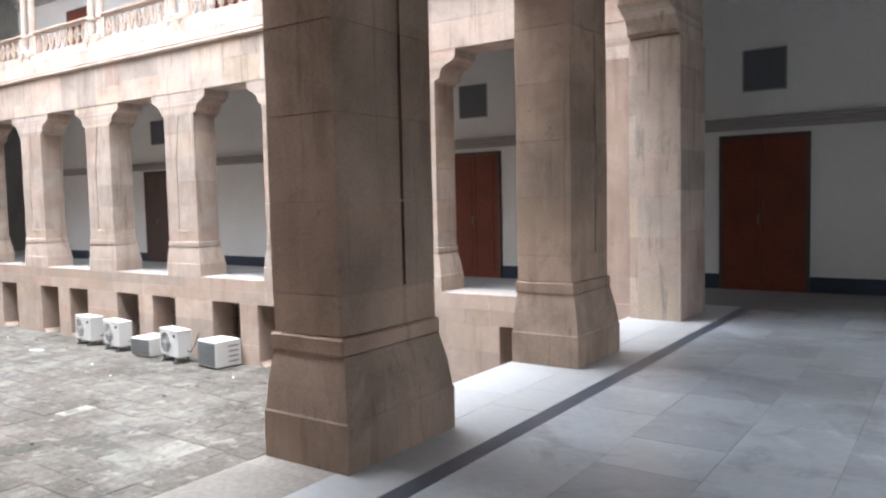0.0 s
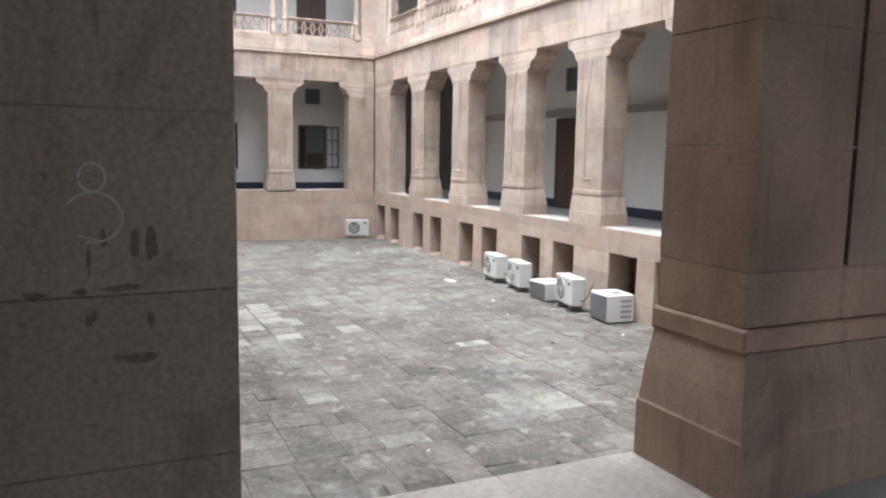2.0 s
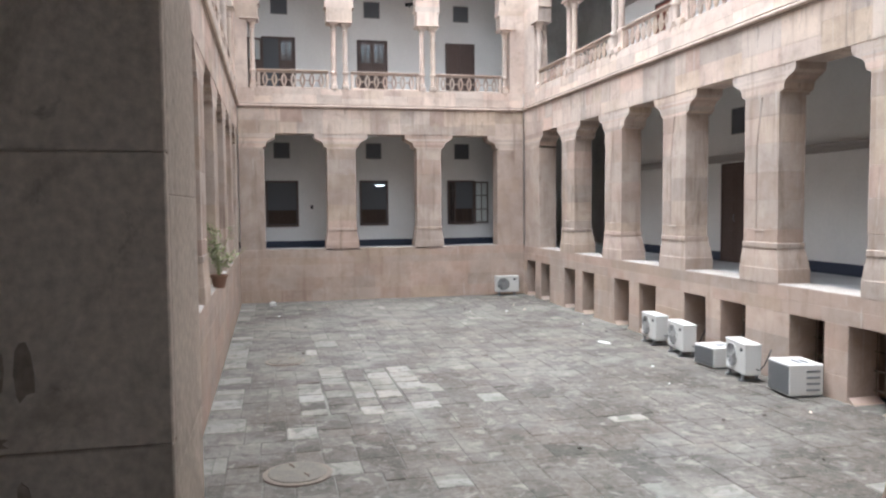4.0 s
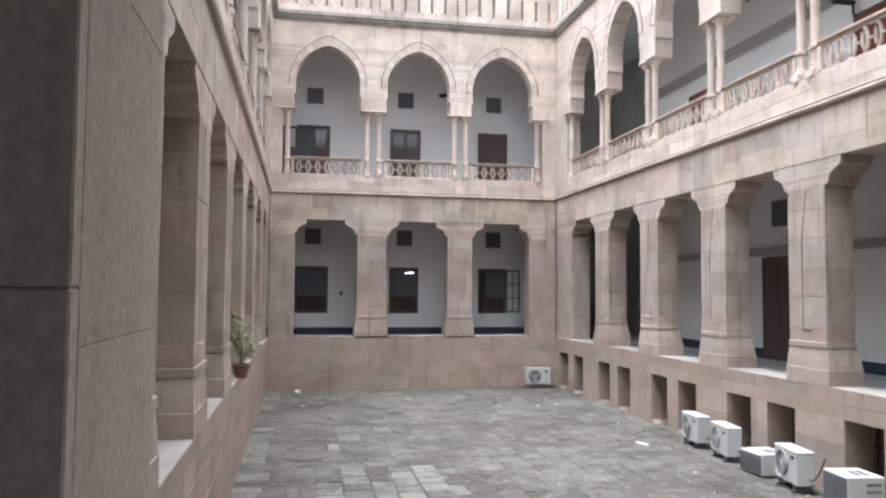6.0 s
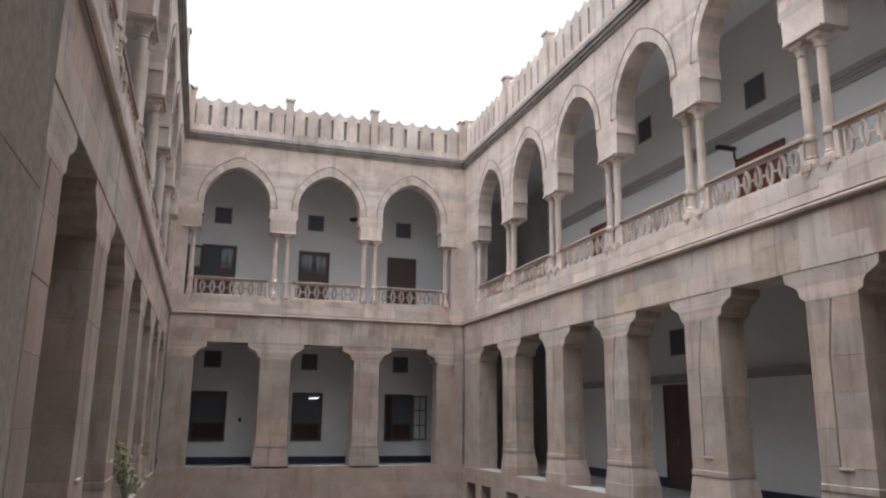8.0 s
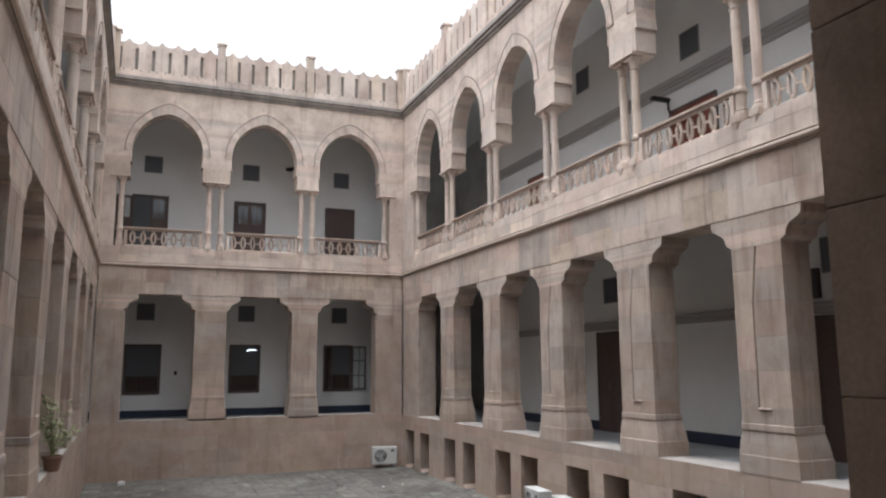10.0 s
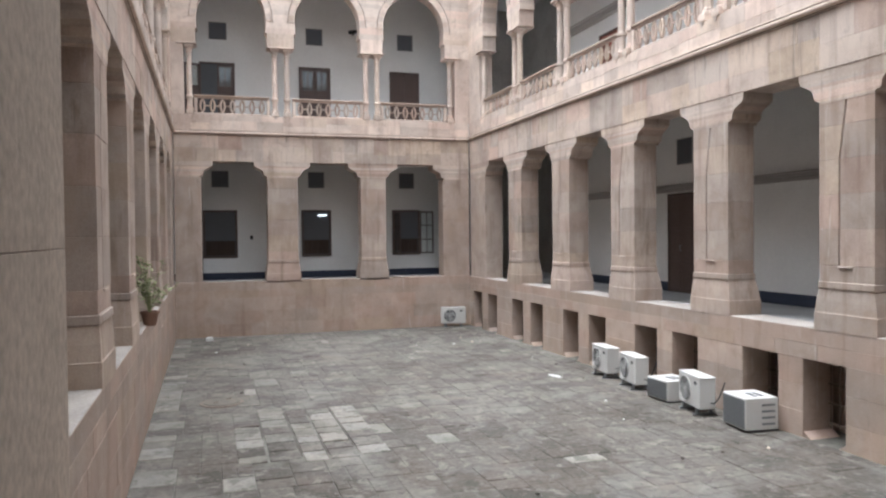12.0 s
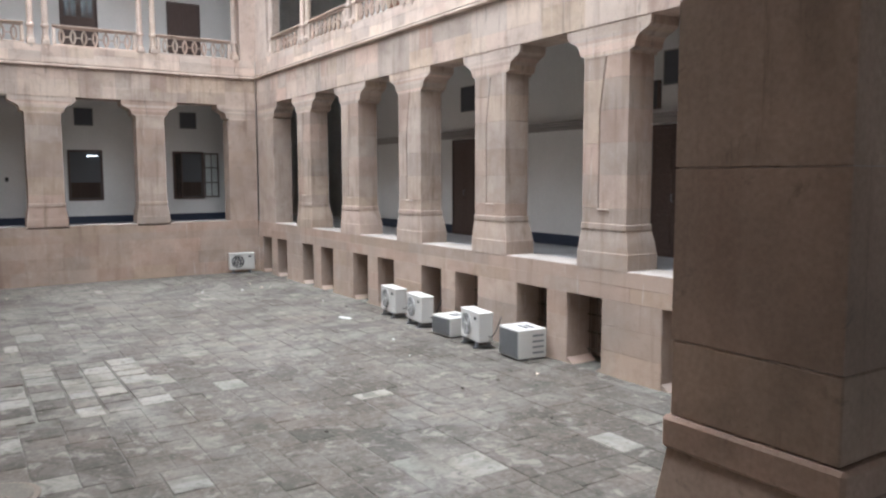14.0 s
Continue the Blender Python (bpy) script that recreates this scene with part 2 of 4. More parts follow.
clear, gloss, fres, gmix = gn.new("ShaderNodeBsdfTransparent"), gn.new("ShaderNodeBsdfGlossy"), gn.new("ShaderNodeFresnel"), gn.new("ShaderNodeMixShader")
clear.inputs[0].default_value, gloss.inputs["Roughness"].default_value = (0.95, 0.97, 0.97, 1), 0.04
fres.inputs[0].default_value = 1.5
gl.new(fres.outputs[0], gmix.inputs[0])
gl.new(clear.outputs[0], gmix.inputs[1])
gl.new(gloss.outputs[0], gmix.inputs[2])
gl.new(gmix.outputs[0], gn["Material Output"].inputs[0])

# ---- mesh tools ----
def quad_faces(bm, vs, faces):
    v = [bm.verts.new(p) for p in vs]
    for f in faces:
        bm.faces.new([v[i] for i in f])


def box(bm, x0, x1, y0, y1, z0, z1):
    quad_faces(bm, [(x0, y0, z0), (x1, y0, z0), (x1, y1, z0), (x0, y1, z0), (x0, y0, z1), (x1, y0, z1), (x1, y1, z1), (x0, y1, z1)],
               [(3, 2, 1, 0), (4, 5, 6, 7), (0, 1, 5, 4), (1, 2, 6, 5), (2, 3, 7, 6), (3, 0, 4, 7)])


def cbox(bm, x0, x1, y0, y1, z0, z1, c=0.008):
    """A box with chamfered edges."""
    n0 = len(bm.verts)
    lo, hi = (x0, y0, z0), (x1, y1, z1)
    vid = {}
    for sx in (0, 1):
        for sy in (0, 1):
            for sz in (0, 1):
                corner = [(lo, hi)[s][k] for k, s in enumerate((sx, sy, sz))]
                inn = [(c if s == 0 else -c) for s in (sx, sy, sz)]
                for k in range(3):
                    p = [corner[j] + (0 if j == k else inn[j]) for j in range(3)]
                    vid[(sx, sy, sz, k)] = bm.verts.new(p)
    ring = ((0, 0), (1, 0), (1, 1), (0, 1))
    for k in range(3):
        for s in (0, 1):
            f = []
            for a, b in ring:
                key = [0, 0, 0]
                key[k], key[(k + 1) % 3], key[(k + 2) % 3] = s, a, b
                f.append(vid[(*key, k)])
            bm.faces.new(f if s else f[::-1])
    for k in range(3):
        for a, b in ring:
            k1, k2 = (k + 1) % 3, (k + 2) % 3
            e = []
            for s in (0, 1):
                key = [0, 0, 0]
                key[k], key[k1], key[k2] = s, a, b
                e.append((vid[(*key, k1)], vid[(*key, k2)]))
            f = [e[0][0], e[1][0], e[1][1], e[0][1]]
            bm.faces.new(f if a == b else f[::-1])
    for sx, sy, sz in ((a, b, d) for a in (0, 1) for b in (0, 1) for d in (0, 1)):
        f = [vid[(sx, sy, sz, k)] for k in range(3)]
        bm.faces.new(f if (sx + sy + sz) % 2 else f[::-1])


def loft(bm, rings, cap=True):
    """Joins rings of equal length, bottom to top."""
    rows = [[bm.verts.new(p) for p in r] for r in rings]
    n = len(rows[0])
    for a, b in zip(rows, rows[1:]):
        for i in range(n):
            bm.faces.new((a[i], a[(i + 1) % n], b[(i + 1) % n], b[i]))
    if cap:
        bm.faces.new(rows[0][::-1])
        bm.faces.new(rows[-1])


def rect(x0, x1, y0, y1, z):
    return [(x0, y0, z), (x1, y0, z), (x1, y1, z), (x0, y1, z)]


def disc(x, y, z, r, n=12):
    return [(x + r * math.cos(2 * math.pi * i / n), y + r * math.sin(2 * math.pi * i / n), z) for i in range(n)]


def lathe(bm, x, y, prof, n=12):
    loft(bm, [disc(x, y, z, r, n) for z, r in prof])


def tube(bm, pts, r, n=6, closed=False):
    """A round bar along points."""
    pts = [Vector(p) for p in pts]
    rows = []
    for i, p in enumerate(pts):
        a = pts[i - 1] if (i or closed) else p
        b = pts[(i + 1) % len(pts)] if (i + 1 < len(pts) or closed) else p
        d = (b - a).normalized()
        s = d.cross(Vector((0, 0, 1)) if abs(d.z) < 0.9 else Vector((0, 1, 0))).normalized()
        t = s.cross(d)
        rows.append([bm.verts.new(p + r * (math.cos(2 * math.pi * k / n) * s + math.sin(2 * math.pi * k / n) * t)) for k in range(n)])
    for i in range(len(rows) - (0 if closed else 1)):
        a, b = rows[i], rows[(i + 1) % len(rows)]
        for k in range(n):
            bm.faces.new((a[k], b[k], b[(k + 1) % n], a[(k + 1) % n]))
    if not closed:
        bm.faces.new(rows[0])
        bm.faces.new(rows[-1][::-1])


def mesh_of(name, bm, material):
    me = bpy.data.meshes.new(name)
    bmesh.ops.recalc_face_normals(bm, faces=bm.faces) if len(bm.faces) < 6000 else None
    bm.to_mesh(me)
    bm.free()
    me.materials.append(material)
    return me


def part(name, bm, material, parent=None, label="", at=None):
    ob = new(name, mesh_of(name, bm, material))
    if parent:
        ob.parent = parent
    if at is not None:
        ob.matrix_basis = at
    return tagged(ob, label)


def thing(name, at, label, category, group="", kind=""):
    ob = new(name)
    ob.matrix_basis = at
    return tagged(ob, label, category, group, kind)


def structure(name, bm, material, at, label="", category=""):
    ob = part(name, bm, material, None, "", at)
    return tagged(ob, label, category, kind="structure")


def opening_wall(bm, u0, u1, openings, z0, z1, v0, v1):
    """A wall from u0 to u1 whose openings (centre, [(z, half width), ...]) narrow to nothing upwards."""
    zs = sorted({z0, z1} | {z for _, p in openings for z, _ in p if z0 <= z <= z1})

    def half(prof, z, upper):
        if z > prof[-1][0] or z < prof[0][0]:
            return 0.0
        same = [w for q, w in prof if q == z]
        if same:
            return same[-1] if upper else same[0]
        for (a, wa), (b, wb) in zip(prof, prof[1:]):
            if a < z < b:
                return wa + (wb - wa) * (z - a) / (b - a)
        return 0.0

    def q(*p):
        bm.faces.new([bm.verts.new(c) for c in p])

    for a, b in zip(zs, zs[1:]):
        e0, e1 = [u0], [u0]
        for c, p in openings:
            w0, w1 = half(p, a, True), half(p, b, False)
            if w0 <= 0 and w1 <= 0:
                continue
            e0 += [c - w0, c + w0]
            e1 += [c - w1, c + w1]
            q((c - w0, v0, a), (c - w0, v1, a), (c - w1, v1, b), (c - w1, v0, b))
            q((c + w0, v1, a), (c + w0, v0, a), (c + w1, v0, b), (c + w1, v1, b))
        e0.append(u1)
        e1.append(u1)
        for i in range(0, len(e0), 2):
            q((e0[i], v0, a), (e0[i + 1], v0, a), (e1[i + 1], v0, b), (e1[i], v0, b))
            q((e0[i + 1], v1, a), (e0[i], v1, a), (e1[i], v1, b), (e1[i + 1], v1, b))
        q((u0, v1, a), (u0, v0, a), (u0, v0, b), (u0, v1, b))
        q((u1, v0, a), (u1, v1, a), (u1, v1, b), (u1, v0, b))
    for c, p in openings:                       # level soffits
        for (a, wa), (b, wb) in zip(p, p[1:]):
            if a == b:
                for s in (-1, 1):
                    f = [(c + s * wa, v0, a), (c + s * wa, v1, a), (c + s * wb, v1, a), (c + s * wb, v0, a)]
                    q(*(f if s < 0 else f[::-1]))
    e = [u0]
    for c, p in openings:
        w = half(p, z0, True)
        if w > 0:
            e += [c - w, c + w]
    e.append(u1)
    for i in range(0, len(e), 2):
        q((e[i], v1, z0), (e[i + 1], v1, z0), (e[i + 1], v0, z0), (e[i], v0, z0))
    q((u0, v0, z1), (u1, v0, z1), (u1, v1, z1), (u0, v1, z1))


# ---- plan ----
XW, YN, XE, YS = -24.88, 10.0, -0.69, -0.045        # court faces of the west, north, east and south sides
FLOOR, COURT, SILL = -0.075, -1.81, 0.0
DEEP = 2.55                             # from a court face to the back wall of its gallery
TOP = 11.1
SIDE = {
    "north": Matrix.Translation((0, YN, 0)),
    "south": pose(0, YS, 0, 0, 0, 180),
    "west": pose(XW, 0, 0, 0, 0, 90),
    "east": pose(XE, 0, 0, 0, 0, -90),
}
PITCH, HALF = 3.165, 1.0
N_C = [-22.32 + PITCH * i for i in range(7)]
BAYS = {"north": N_C, "south": sorted(-c for c in N_C), "west": [1.82, 4.97, 8.0], "east": [-7.97, -4.985, -1.835]}
STANDS = {side: [((a + b) / 2, (b - a) / 2 - HALF) for a, b in zip(c, c[1:])] for side, c in BAYS.items()}
STANDS["east"] = [(-6.485, 0.495), (-3.431, 0.548)]
SPAN = {"north": (XW, XE), "south": (-XE, -XW), "west": (YS, YN), "east": (-YN, -YS)}
THICK = 0.69

# ---- lower storey ----
PLINTH, LINTEL, BAND = {}, {}, {}
BRACKET = [(3.42, 1.075), (3.455, 1.07), (3.48, 1.0), (3.50, 0.965), (3.60, 0.95), (3.66, 0.905), (3.715, 0.80), (3.755, 0.71), (3.80, 0.66), (3.93, 0.645), (3.93, 0.0)]


def pillar_mesh_base(w, d):
    bm = bmesh.new()
    k = 0.07
    loft(bm, [rect(-w, w, 0, d, FLOOR if d > 0 else 0), rect(-w, w, 0, d, 0.215), rect(-w + 0.008, w - 0.008, 0.008, d - 0.008, 0.226),
              rect(-w + 0.03, w - 0.03, 0.014, d - 0.03, 0.40), rect(-w + k, w - k, 0.03, d - 0.07, 0.592)])
    return bm


def pillar(name, m, w=0.56, d=THICK, groove=True, label="", group="", g=0.13, bent=True):
    """A pillar with a flared base, a ledge and a shaft of squared blocks."""
    p = thing(name, m, label, "pillar", group)
    face = SANDB if d == THICK and not bent and groove else SAND
    part("base", pillar_mesh_base(w, d), face, p)
    s = 0.075
    bm = bmesh.new()
    cbox(bm, -w + s - 0.018, w - s + 0.018, 0.012, d - 0.068, 0.592, 0.70, 0.012)
    part("ledge", bm, face, p)
    bm = bmesh.new()
    box(bm, -w + s + 0.03, w - s - 0.03, 0.075, d - 0.14, 0.6, 3.44)
    part("core", bm, MORTAR_AND_SHADE, p)
    zs = [0.702, 0.95, 1.50, 2.02, 2.55, 3.06, 3.44]
    for i, (a, b) in enumerate(zip(zs, zs[1:])):
        j = random.uniform(-0.003, 0.003)
        v0, v1, za, zb = 0.032 + j, d - 0.095 + j, a + 0.0012, b - 0.0012
        if not groove or i == 0 or (i == 5 and not bent):
            bm = bmesh.new()
            cbox(bm, -w + s, w - s, v0, v1, za, zb, 0.005)
            part("stone_block", bm, face, p)
            continue
        lo, hi = [g + (0.13 * min(max((z - 2.65) / 0.72, 0.0), 1.0) if bent else 0.0) for z in (a, b)]
        for u0, u1, q0, q1 in ((-w + s, -w + s, lo - 0.016, hi - 0.016), (lo + 0.016, hi + 0.016, w - s, w - s)):
            bm = bmesh.new()
            loft(bm, [rect(u0 + 0.004, q0 - 0.004, v0 + 0.004, v1, za), rect(u0, q0, v0, v1, za + 0.004), rect(u1, q1, v0, v1, zb - 0.004), rect(u1 + 0.004, q1 - 0.004, v0 + 0.004, v1, zb)])
            part("stone_block", bm, face, p)
    if face is SANDB:
        for z in (1.50, 0.95):
            bm = bmesh.new()
            cbox(bm, -w + s + 0.006, w - s - 0.006, 0.040, d - 0.100, z - 0.006, z + 0.006, 0.002)
            part("mortar_bed", bm, DUSTY, p, "pale repointed mortar bed")
    if bent:
        bm = bmesh.new()
        cbox(bm, g - 0.02, g + 0.25, 0.006, 0.05, 0.915, 0.945, 0.006)
        part("drip_stone", bm, SANDL, p)
    return p


def lower_side(side):
    m, bays, (u0, u1) = SIDE[side], BAYS[side], SPAN[side]
    bm = bmesh.new()
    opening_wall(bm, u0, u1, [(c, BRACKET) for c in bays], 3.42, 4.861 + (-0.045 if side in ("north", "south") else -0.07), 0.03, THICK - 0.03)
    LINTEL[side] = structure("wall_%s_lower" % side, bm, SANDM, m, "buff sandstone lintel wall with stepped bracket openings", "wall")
    # end piers
    ends = (bays[0] - HALF - 0.02, bays[-1] + HALF + 0.02) if side != "east" else (-8.963, -0.788)
    for a, b in ((u0, ends[0]), (ends[1], u1)):
        bm = bmesh.new()
        if side == "east":
            low = b < u1 - 0.01                     # the opening lies at the pier's upper u end
            k0, k1 = (a, b - 0.03) if low else (a + 0.03, b)
            box(bm, k0, k1, 0.06, THICK - 0.03, FLOOR, 3.419)
            pier = structure("pier_" + side, bm, MORTAR_AND_SHADE, m, "plain sandstone corner pier of large squared blocks", "pier")
            zs = [FLOOR, 0.52, 1.03, 1.55, 2.05, 2.55, 3.06, 3.419]
            inner = [FLOOR, 0.45, 0.96, 1.475, 2.0, 2.5, 3.0, 3.419]
            for v0, v1, levels, cut in ((THICK - 0.04, THICK, zs, 0.0), (0.15, THICK - 0.0405, inner, 0.0), (0.03, 0.149, inner, 0.025)):
                c0, c1 = (a, b - cut) if low else (a + cut, b)
                for za, zb in zip(levels, levels[1:]):
                    bm = bmesh.new()
                    k = 0.0035 if v1 == THICK else 0.0016
                    cbox(bm, c0, c1, v0, v1, za + k * 0.25, zb - k * 0.25, k)
                    part("stone_block", bm, SANDM if low else PIER, pier)
        else:
            box(bm, a, b, 0.035, THICK - 0.03, SILL - 0.1, 3.419)
            structure("pier_" + side, bm, SAND, m, "plain sandstone corner pier", "pier")
    # plinth
    if side != "east":
        bm = bmesh.new()
        holes = []
        if side in ("north", "south"):
            for k in range(7):
                for off, w in ((0.0, 0.88), (1.42, 0.85)):
                    c = -24.52 + 3.55 * k + off + w / 2
                    if XW + 0.2 < c < XE - 0.3:
                        holes.append((c if side == "north" else -c, [(-1.72, w / 2), (-0.55, w / 2), (-0.55, 0.0)]))
            holes.sort()
        if side != "north":
            holes = []
        opening_wall(bm, u0, u1, holes, COURT - 0.2, -0.30, 0.022, 0.6)
        PLINTH[side] = (structure("plinth_" + side, bm, SANDP, m, "pinkish sandstone plinth of squared blocks below the gallery", "wall"), [(c - p[0][1], c + p[0][1]) for c, p in holes])
        bm = bmesh.new()
        box(bm, u0, u1, 0.85, 1.0, COURT - 0.2, -0.32)
        structure("plinth_back_" + side, bm, SANDP, m, "shaded masonry behind the plinth openings", "wall")
        ends = [u0] + [(p + q) / 2 for p, q in zip(bays, bays[1:])] + [u1]
        for p, q in zip(ends, ends[1:]):
            bm = bmesh.new()
            top = -0.003 if side == "west" else -0.045
            cbox(bm, p + 0.0015, q - 0.0015, 0.0, 0.66, -0.298, top - 0.012, 0.004)
            structure("sill_" + side, bm, SANDP, m, "pinkish sandstone course below the gallery openings", "sill")
        for c in bays:
            bm = bmesh.new()
            cbox(bm, c - HALF + 0.01, c + HALF - 0.01, 0.002, 0.655, top - 0.011, top, 0.004)
            structure("sill_top_" + side, bm, DUSTY, m, "dusty worn sill top", "sill")
    else:
        bm = bmesh.new()
        box(bm, u0, u1, 0.0, 0.6, COURT - 0.2, FLOOR - 0.025)
        structure("plinth_" + side, bm, SANDP, m, "pinkish sandstone plinth below the gallery", "wall")
    for u, w in STANDS[side]:
        pillar("pillar", m @ Matrix.Translation((u, 0, 0)), w=w, label="buff sandstone pillar with flared base and grooved shaft", group="pillars of the %s gallery" % side, g=-0.14 if side == "east" else -0.12, groove=side != "west", bent=side in ("north", "south"))
    # string course above the lintels
    bm = bmesh.new()
    low = -0.045 if side in ("north", "south") else -0.07
    prof = [(0.03, 4.862), (-0.012, 4.866), (-0.018, 4.885), (-0.052, 4.90), (-0.066, 4.93), (-0.06, 4.962), (-0.038, 4.975), (-0.036, 4.992), (-0.05, 4.998), (-0.05, 5.016), (0.0, 5.022), (0.3, 5.022), (0.3, 4.862)]
    prof = [(v, z + low) for v, z in prof]
    for (va, za), (vb, zb) in zip(prof, prof[1:] + prof[:1]):
        ua, ub = u0 - va if va < 0 else u0, u1 + va if va < 0 else u1
        uc, ud = u0 - vb if vb < 0 else u0, u1 + vb if vb < 0 else u1
        bm.faces.new([bm.verts.new(q) for q in ((ua, va, za), (ub, va, za), (ud, vb, zb), (uc, vb, zb))])
    course = structure("cornice_" + side, bm, SANDL, m, "moulded sandstone string course", "cornice")
    # Dark strip that paints the shadow in the upper moulding groove.
    bm = bmesh.new()
    box(bm, u0 + 0.046, u1 - 0.046, -0.042, -0.03, 4.976 + low, 4.993 + low)
    part("fillet", bm, MORTAR_AND_SHADE, course, "thin dark strip painted as the groove's shadow")
    # The same painted shadow line along the foot of the moulding.
    bm = bmesh.new()
    box(bm, u0 + 0.024, u1 - 0.024, -0.022, 0.0, 4.868 + low, 4.883 + low)
    part("fillet", bm, MORTAR_AND_SHADE, course, "thin dark strip painted as the groove's shadow")
    bm = bmesh.new()
    box(bm, u0, u1, 0.03, 0.55, 5.023 + low, 5.46)
    BAND[side] = structure("wall_%s_band" % side, bm, SANDL, m, "sandstone band below the balustrade", "wall")


for side in SIDE:
    lower_side(side)


# ---- upper storey ----
def arch_profile(w=1.1, z_imp=7.74, z_spring=8.66, r=1.315):
    p = [(z_imp, w + 0.03), (8.22, w + 0.03), (8.22, w - 0.03), (8.40, w - 0.01), (z_spring, w)]
    a = r - w
    h = math.sqrt(r * r - a * a)
    for i in range(1, 12):
        z = h * (1 - (1 - i / 12) ** 1.7)
        p.append((z_spring + z, max(math.sqrt(max(r * r - z * z, 0)) - a, 0)))
    p.append((z_spring + h, 0.0))
    return p


ARCH = arch_profile()


def column(name, m, label, group):
    c = thing(name, m, label, "column", group)
    bm = bmesh.new()
    loft(bm, [rect(-0.025, 0.025, -0.15, -0.1, 5.36), rect(-0.06, 0.06, -0.165, -0.1, 5.459)])
    cbox(bm, -0.11, 0.11, -0.17, 0.11, 5.46, 5.60, 0.01)
    lathe(bm, 0, 0, [(5.60, 0.115), (5.64, 0.12), (5.67, 0.10), (5.70, 0.11), (5.73, 0.09)])
    part("base", bm, SANDL, c)
    bm = bmesh.new()
    lathe(bm, 0, 0, [(5.73, 0.088), (5.98, 0.088), (5.99, 0.115), (6.03, 0.12), (6.07, 0.115), (6.09, 0.087), (7.42, 0.080), (7.44, 0.080)])
    part("shaft", bm, SANDL, c)
    bm = bmesh.new()
    lathe(bm, 0, 0, [(7.44, 0.082), (7.46, 0.105), (7.49, 0.085), (7.56, 0.10), (7.62, 0.13)])
    cbox(bm, -0.14, 0.14, -0.14, 0.14, 7.62, 7.70, 0.012)
    part("capital", bm, SANDL, c)
    return c


col0 = None
bal0 = {}


def ring_points(cx, cz, rx, rz, y=0.0, n=12):
    return [(cx + rx * math.cos(2 * math.pi * i / n), y, cz + rz * math.sin(2 * math.pi * i / n)) for i in range(n)]


def balustrade(name, m, half, group):
    b = thing(name, m, "pierced sandstone balustrade of linked oval rings", "balustrade", group)
    bm = bmesh.new()
    cbox(bm, -half, half, -0.065, 0.065, 6.035, 6.10, 0.012)
    cbox(bm, -half, half, -0.03, 0.03, 5.985, 6.034, 0.004)
    part("top_rail", bm, SANDP, b)
    bm = bmesh.new()
    cbox(bm, -half, half, -0.045, 0.045, 5.462, 5.525, 0.008)
    part("bottom_rail", bm, SANDM, b)
    for sx in (-1, 1):
        bm = bmesh.new()
        cbox(bm, sx * (half - 0.05) - 0.05, sx * (half - 0.05) + 0.05, -0.055, 0.055, 5.526, 5.984, 0.01)
        part("end_post", bm, SANDL, b)
    half -= 0.10
    n = max(2, round(half * 2 / 0.30))
    step = half * 2 / n
    me = None
    for i in range(n):
        if me is None:
            bm = bmesh.new()
            tube(bm, ring_points(0, 5.755, 0.064, 0.182, 0, 16), 0.033, 6, True)
            for zz in (5.54, 5.97):
                cbox(bm, -0.03, 0.03, -0.028, 0.028, zz - 0.018, zz + 0.018, 0.005)
            me = mesh_of("ring", bm, SANDM)
            bm = bmesh.new()
            z = 5.755
            loft(bm, [[(-0.07, y, z - 0.013), (0, y, z - 0.02), (0.07, y, z - 0.013), (0.07, y, z + 0.013), (0, y, z + 0.02), (-0.07, y, z + 0.013)] for y in (-0.02, 0.02)])
            me2 = mesh_of("link", bm, SANDM)
        ob = new("ring", me)
        ob.parent, ob.location = b, (-half + step * (i + 0.5), 0, 0)
        if i:
            ob = new("link", me2)
            ob.parent, ob.location = b, (-half + step * i, 0, 0)
    return b


def parapet(name, m, half, group):
    """Roof parapet of upright slats with pointed heads between two posts."""
    b = thing(name, m, "pale stone roof parapet with slotted pointed slats", "parapet", group)
    bm = bmesh.new()
    cbox(bm, -half, half, -0.03, 0.13, 11.08, 11.34, 0.01)
    part("bottom_rail", bm, SANDL, b)
    bm = bmesh.new()
    cbox(bm, -half, half, 0.004, 0.11, 12.08, 12.262, 0.008)
    part("top_rail", bm, SANDL, b)
    # Plate added behind the slats; its darker stone stands for shade in the slots.
    bm = bmesh.new()
    box(bm, -half, half, 0.085, 0.12, 11.34, 12.08)
    part("backing", bm, STAIN_AND_SHADE, b)
    n = max(3, round(half * 2 / 0.50))
    step = half * 2 / n
    w = step * 0.395
    heads = [(-w, 11.34), (w, 11.34), (w, 12.27), (0.12, 12.275), (0.105, 12.32), (0.05, 12.345), (0.03, 12.40), (-0.03, 12.40), (-0.05, 12.345), (-0.105, 12.32), (-0.12, 12.275), (-w, 12.27)]
    bm = bmesh.new()
    loft(bm, [[(x, y, z) for x, z in heads] for y in (0.0, 0.10)])
    me = mesh_of("slat", bm, SANDL)
    # Proud studs, coloured dark in place of the shade in small holes.
    bm = bmesh.new()
    cbox(bm, -0.026, 0.026, -0.033, -0.02, 11.29, 11.345, 0.002)
    hole = mesh_of("weep_hole", bm, STAIN_AND_SHADE)
    for i in range(n):
        ob = new("slat", me)
        ob.parent, ob.location = b, (-half + step * (i + 0.5), 0, 0)
        for f in (0.25, 0.75):
            ob = new("weep_hole", hole)
            ob.parent, ob.location = b, (-half + step * (i + f), 0, 0)
    return b


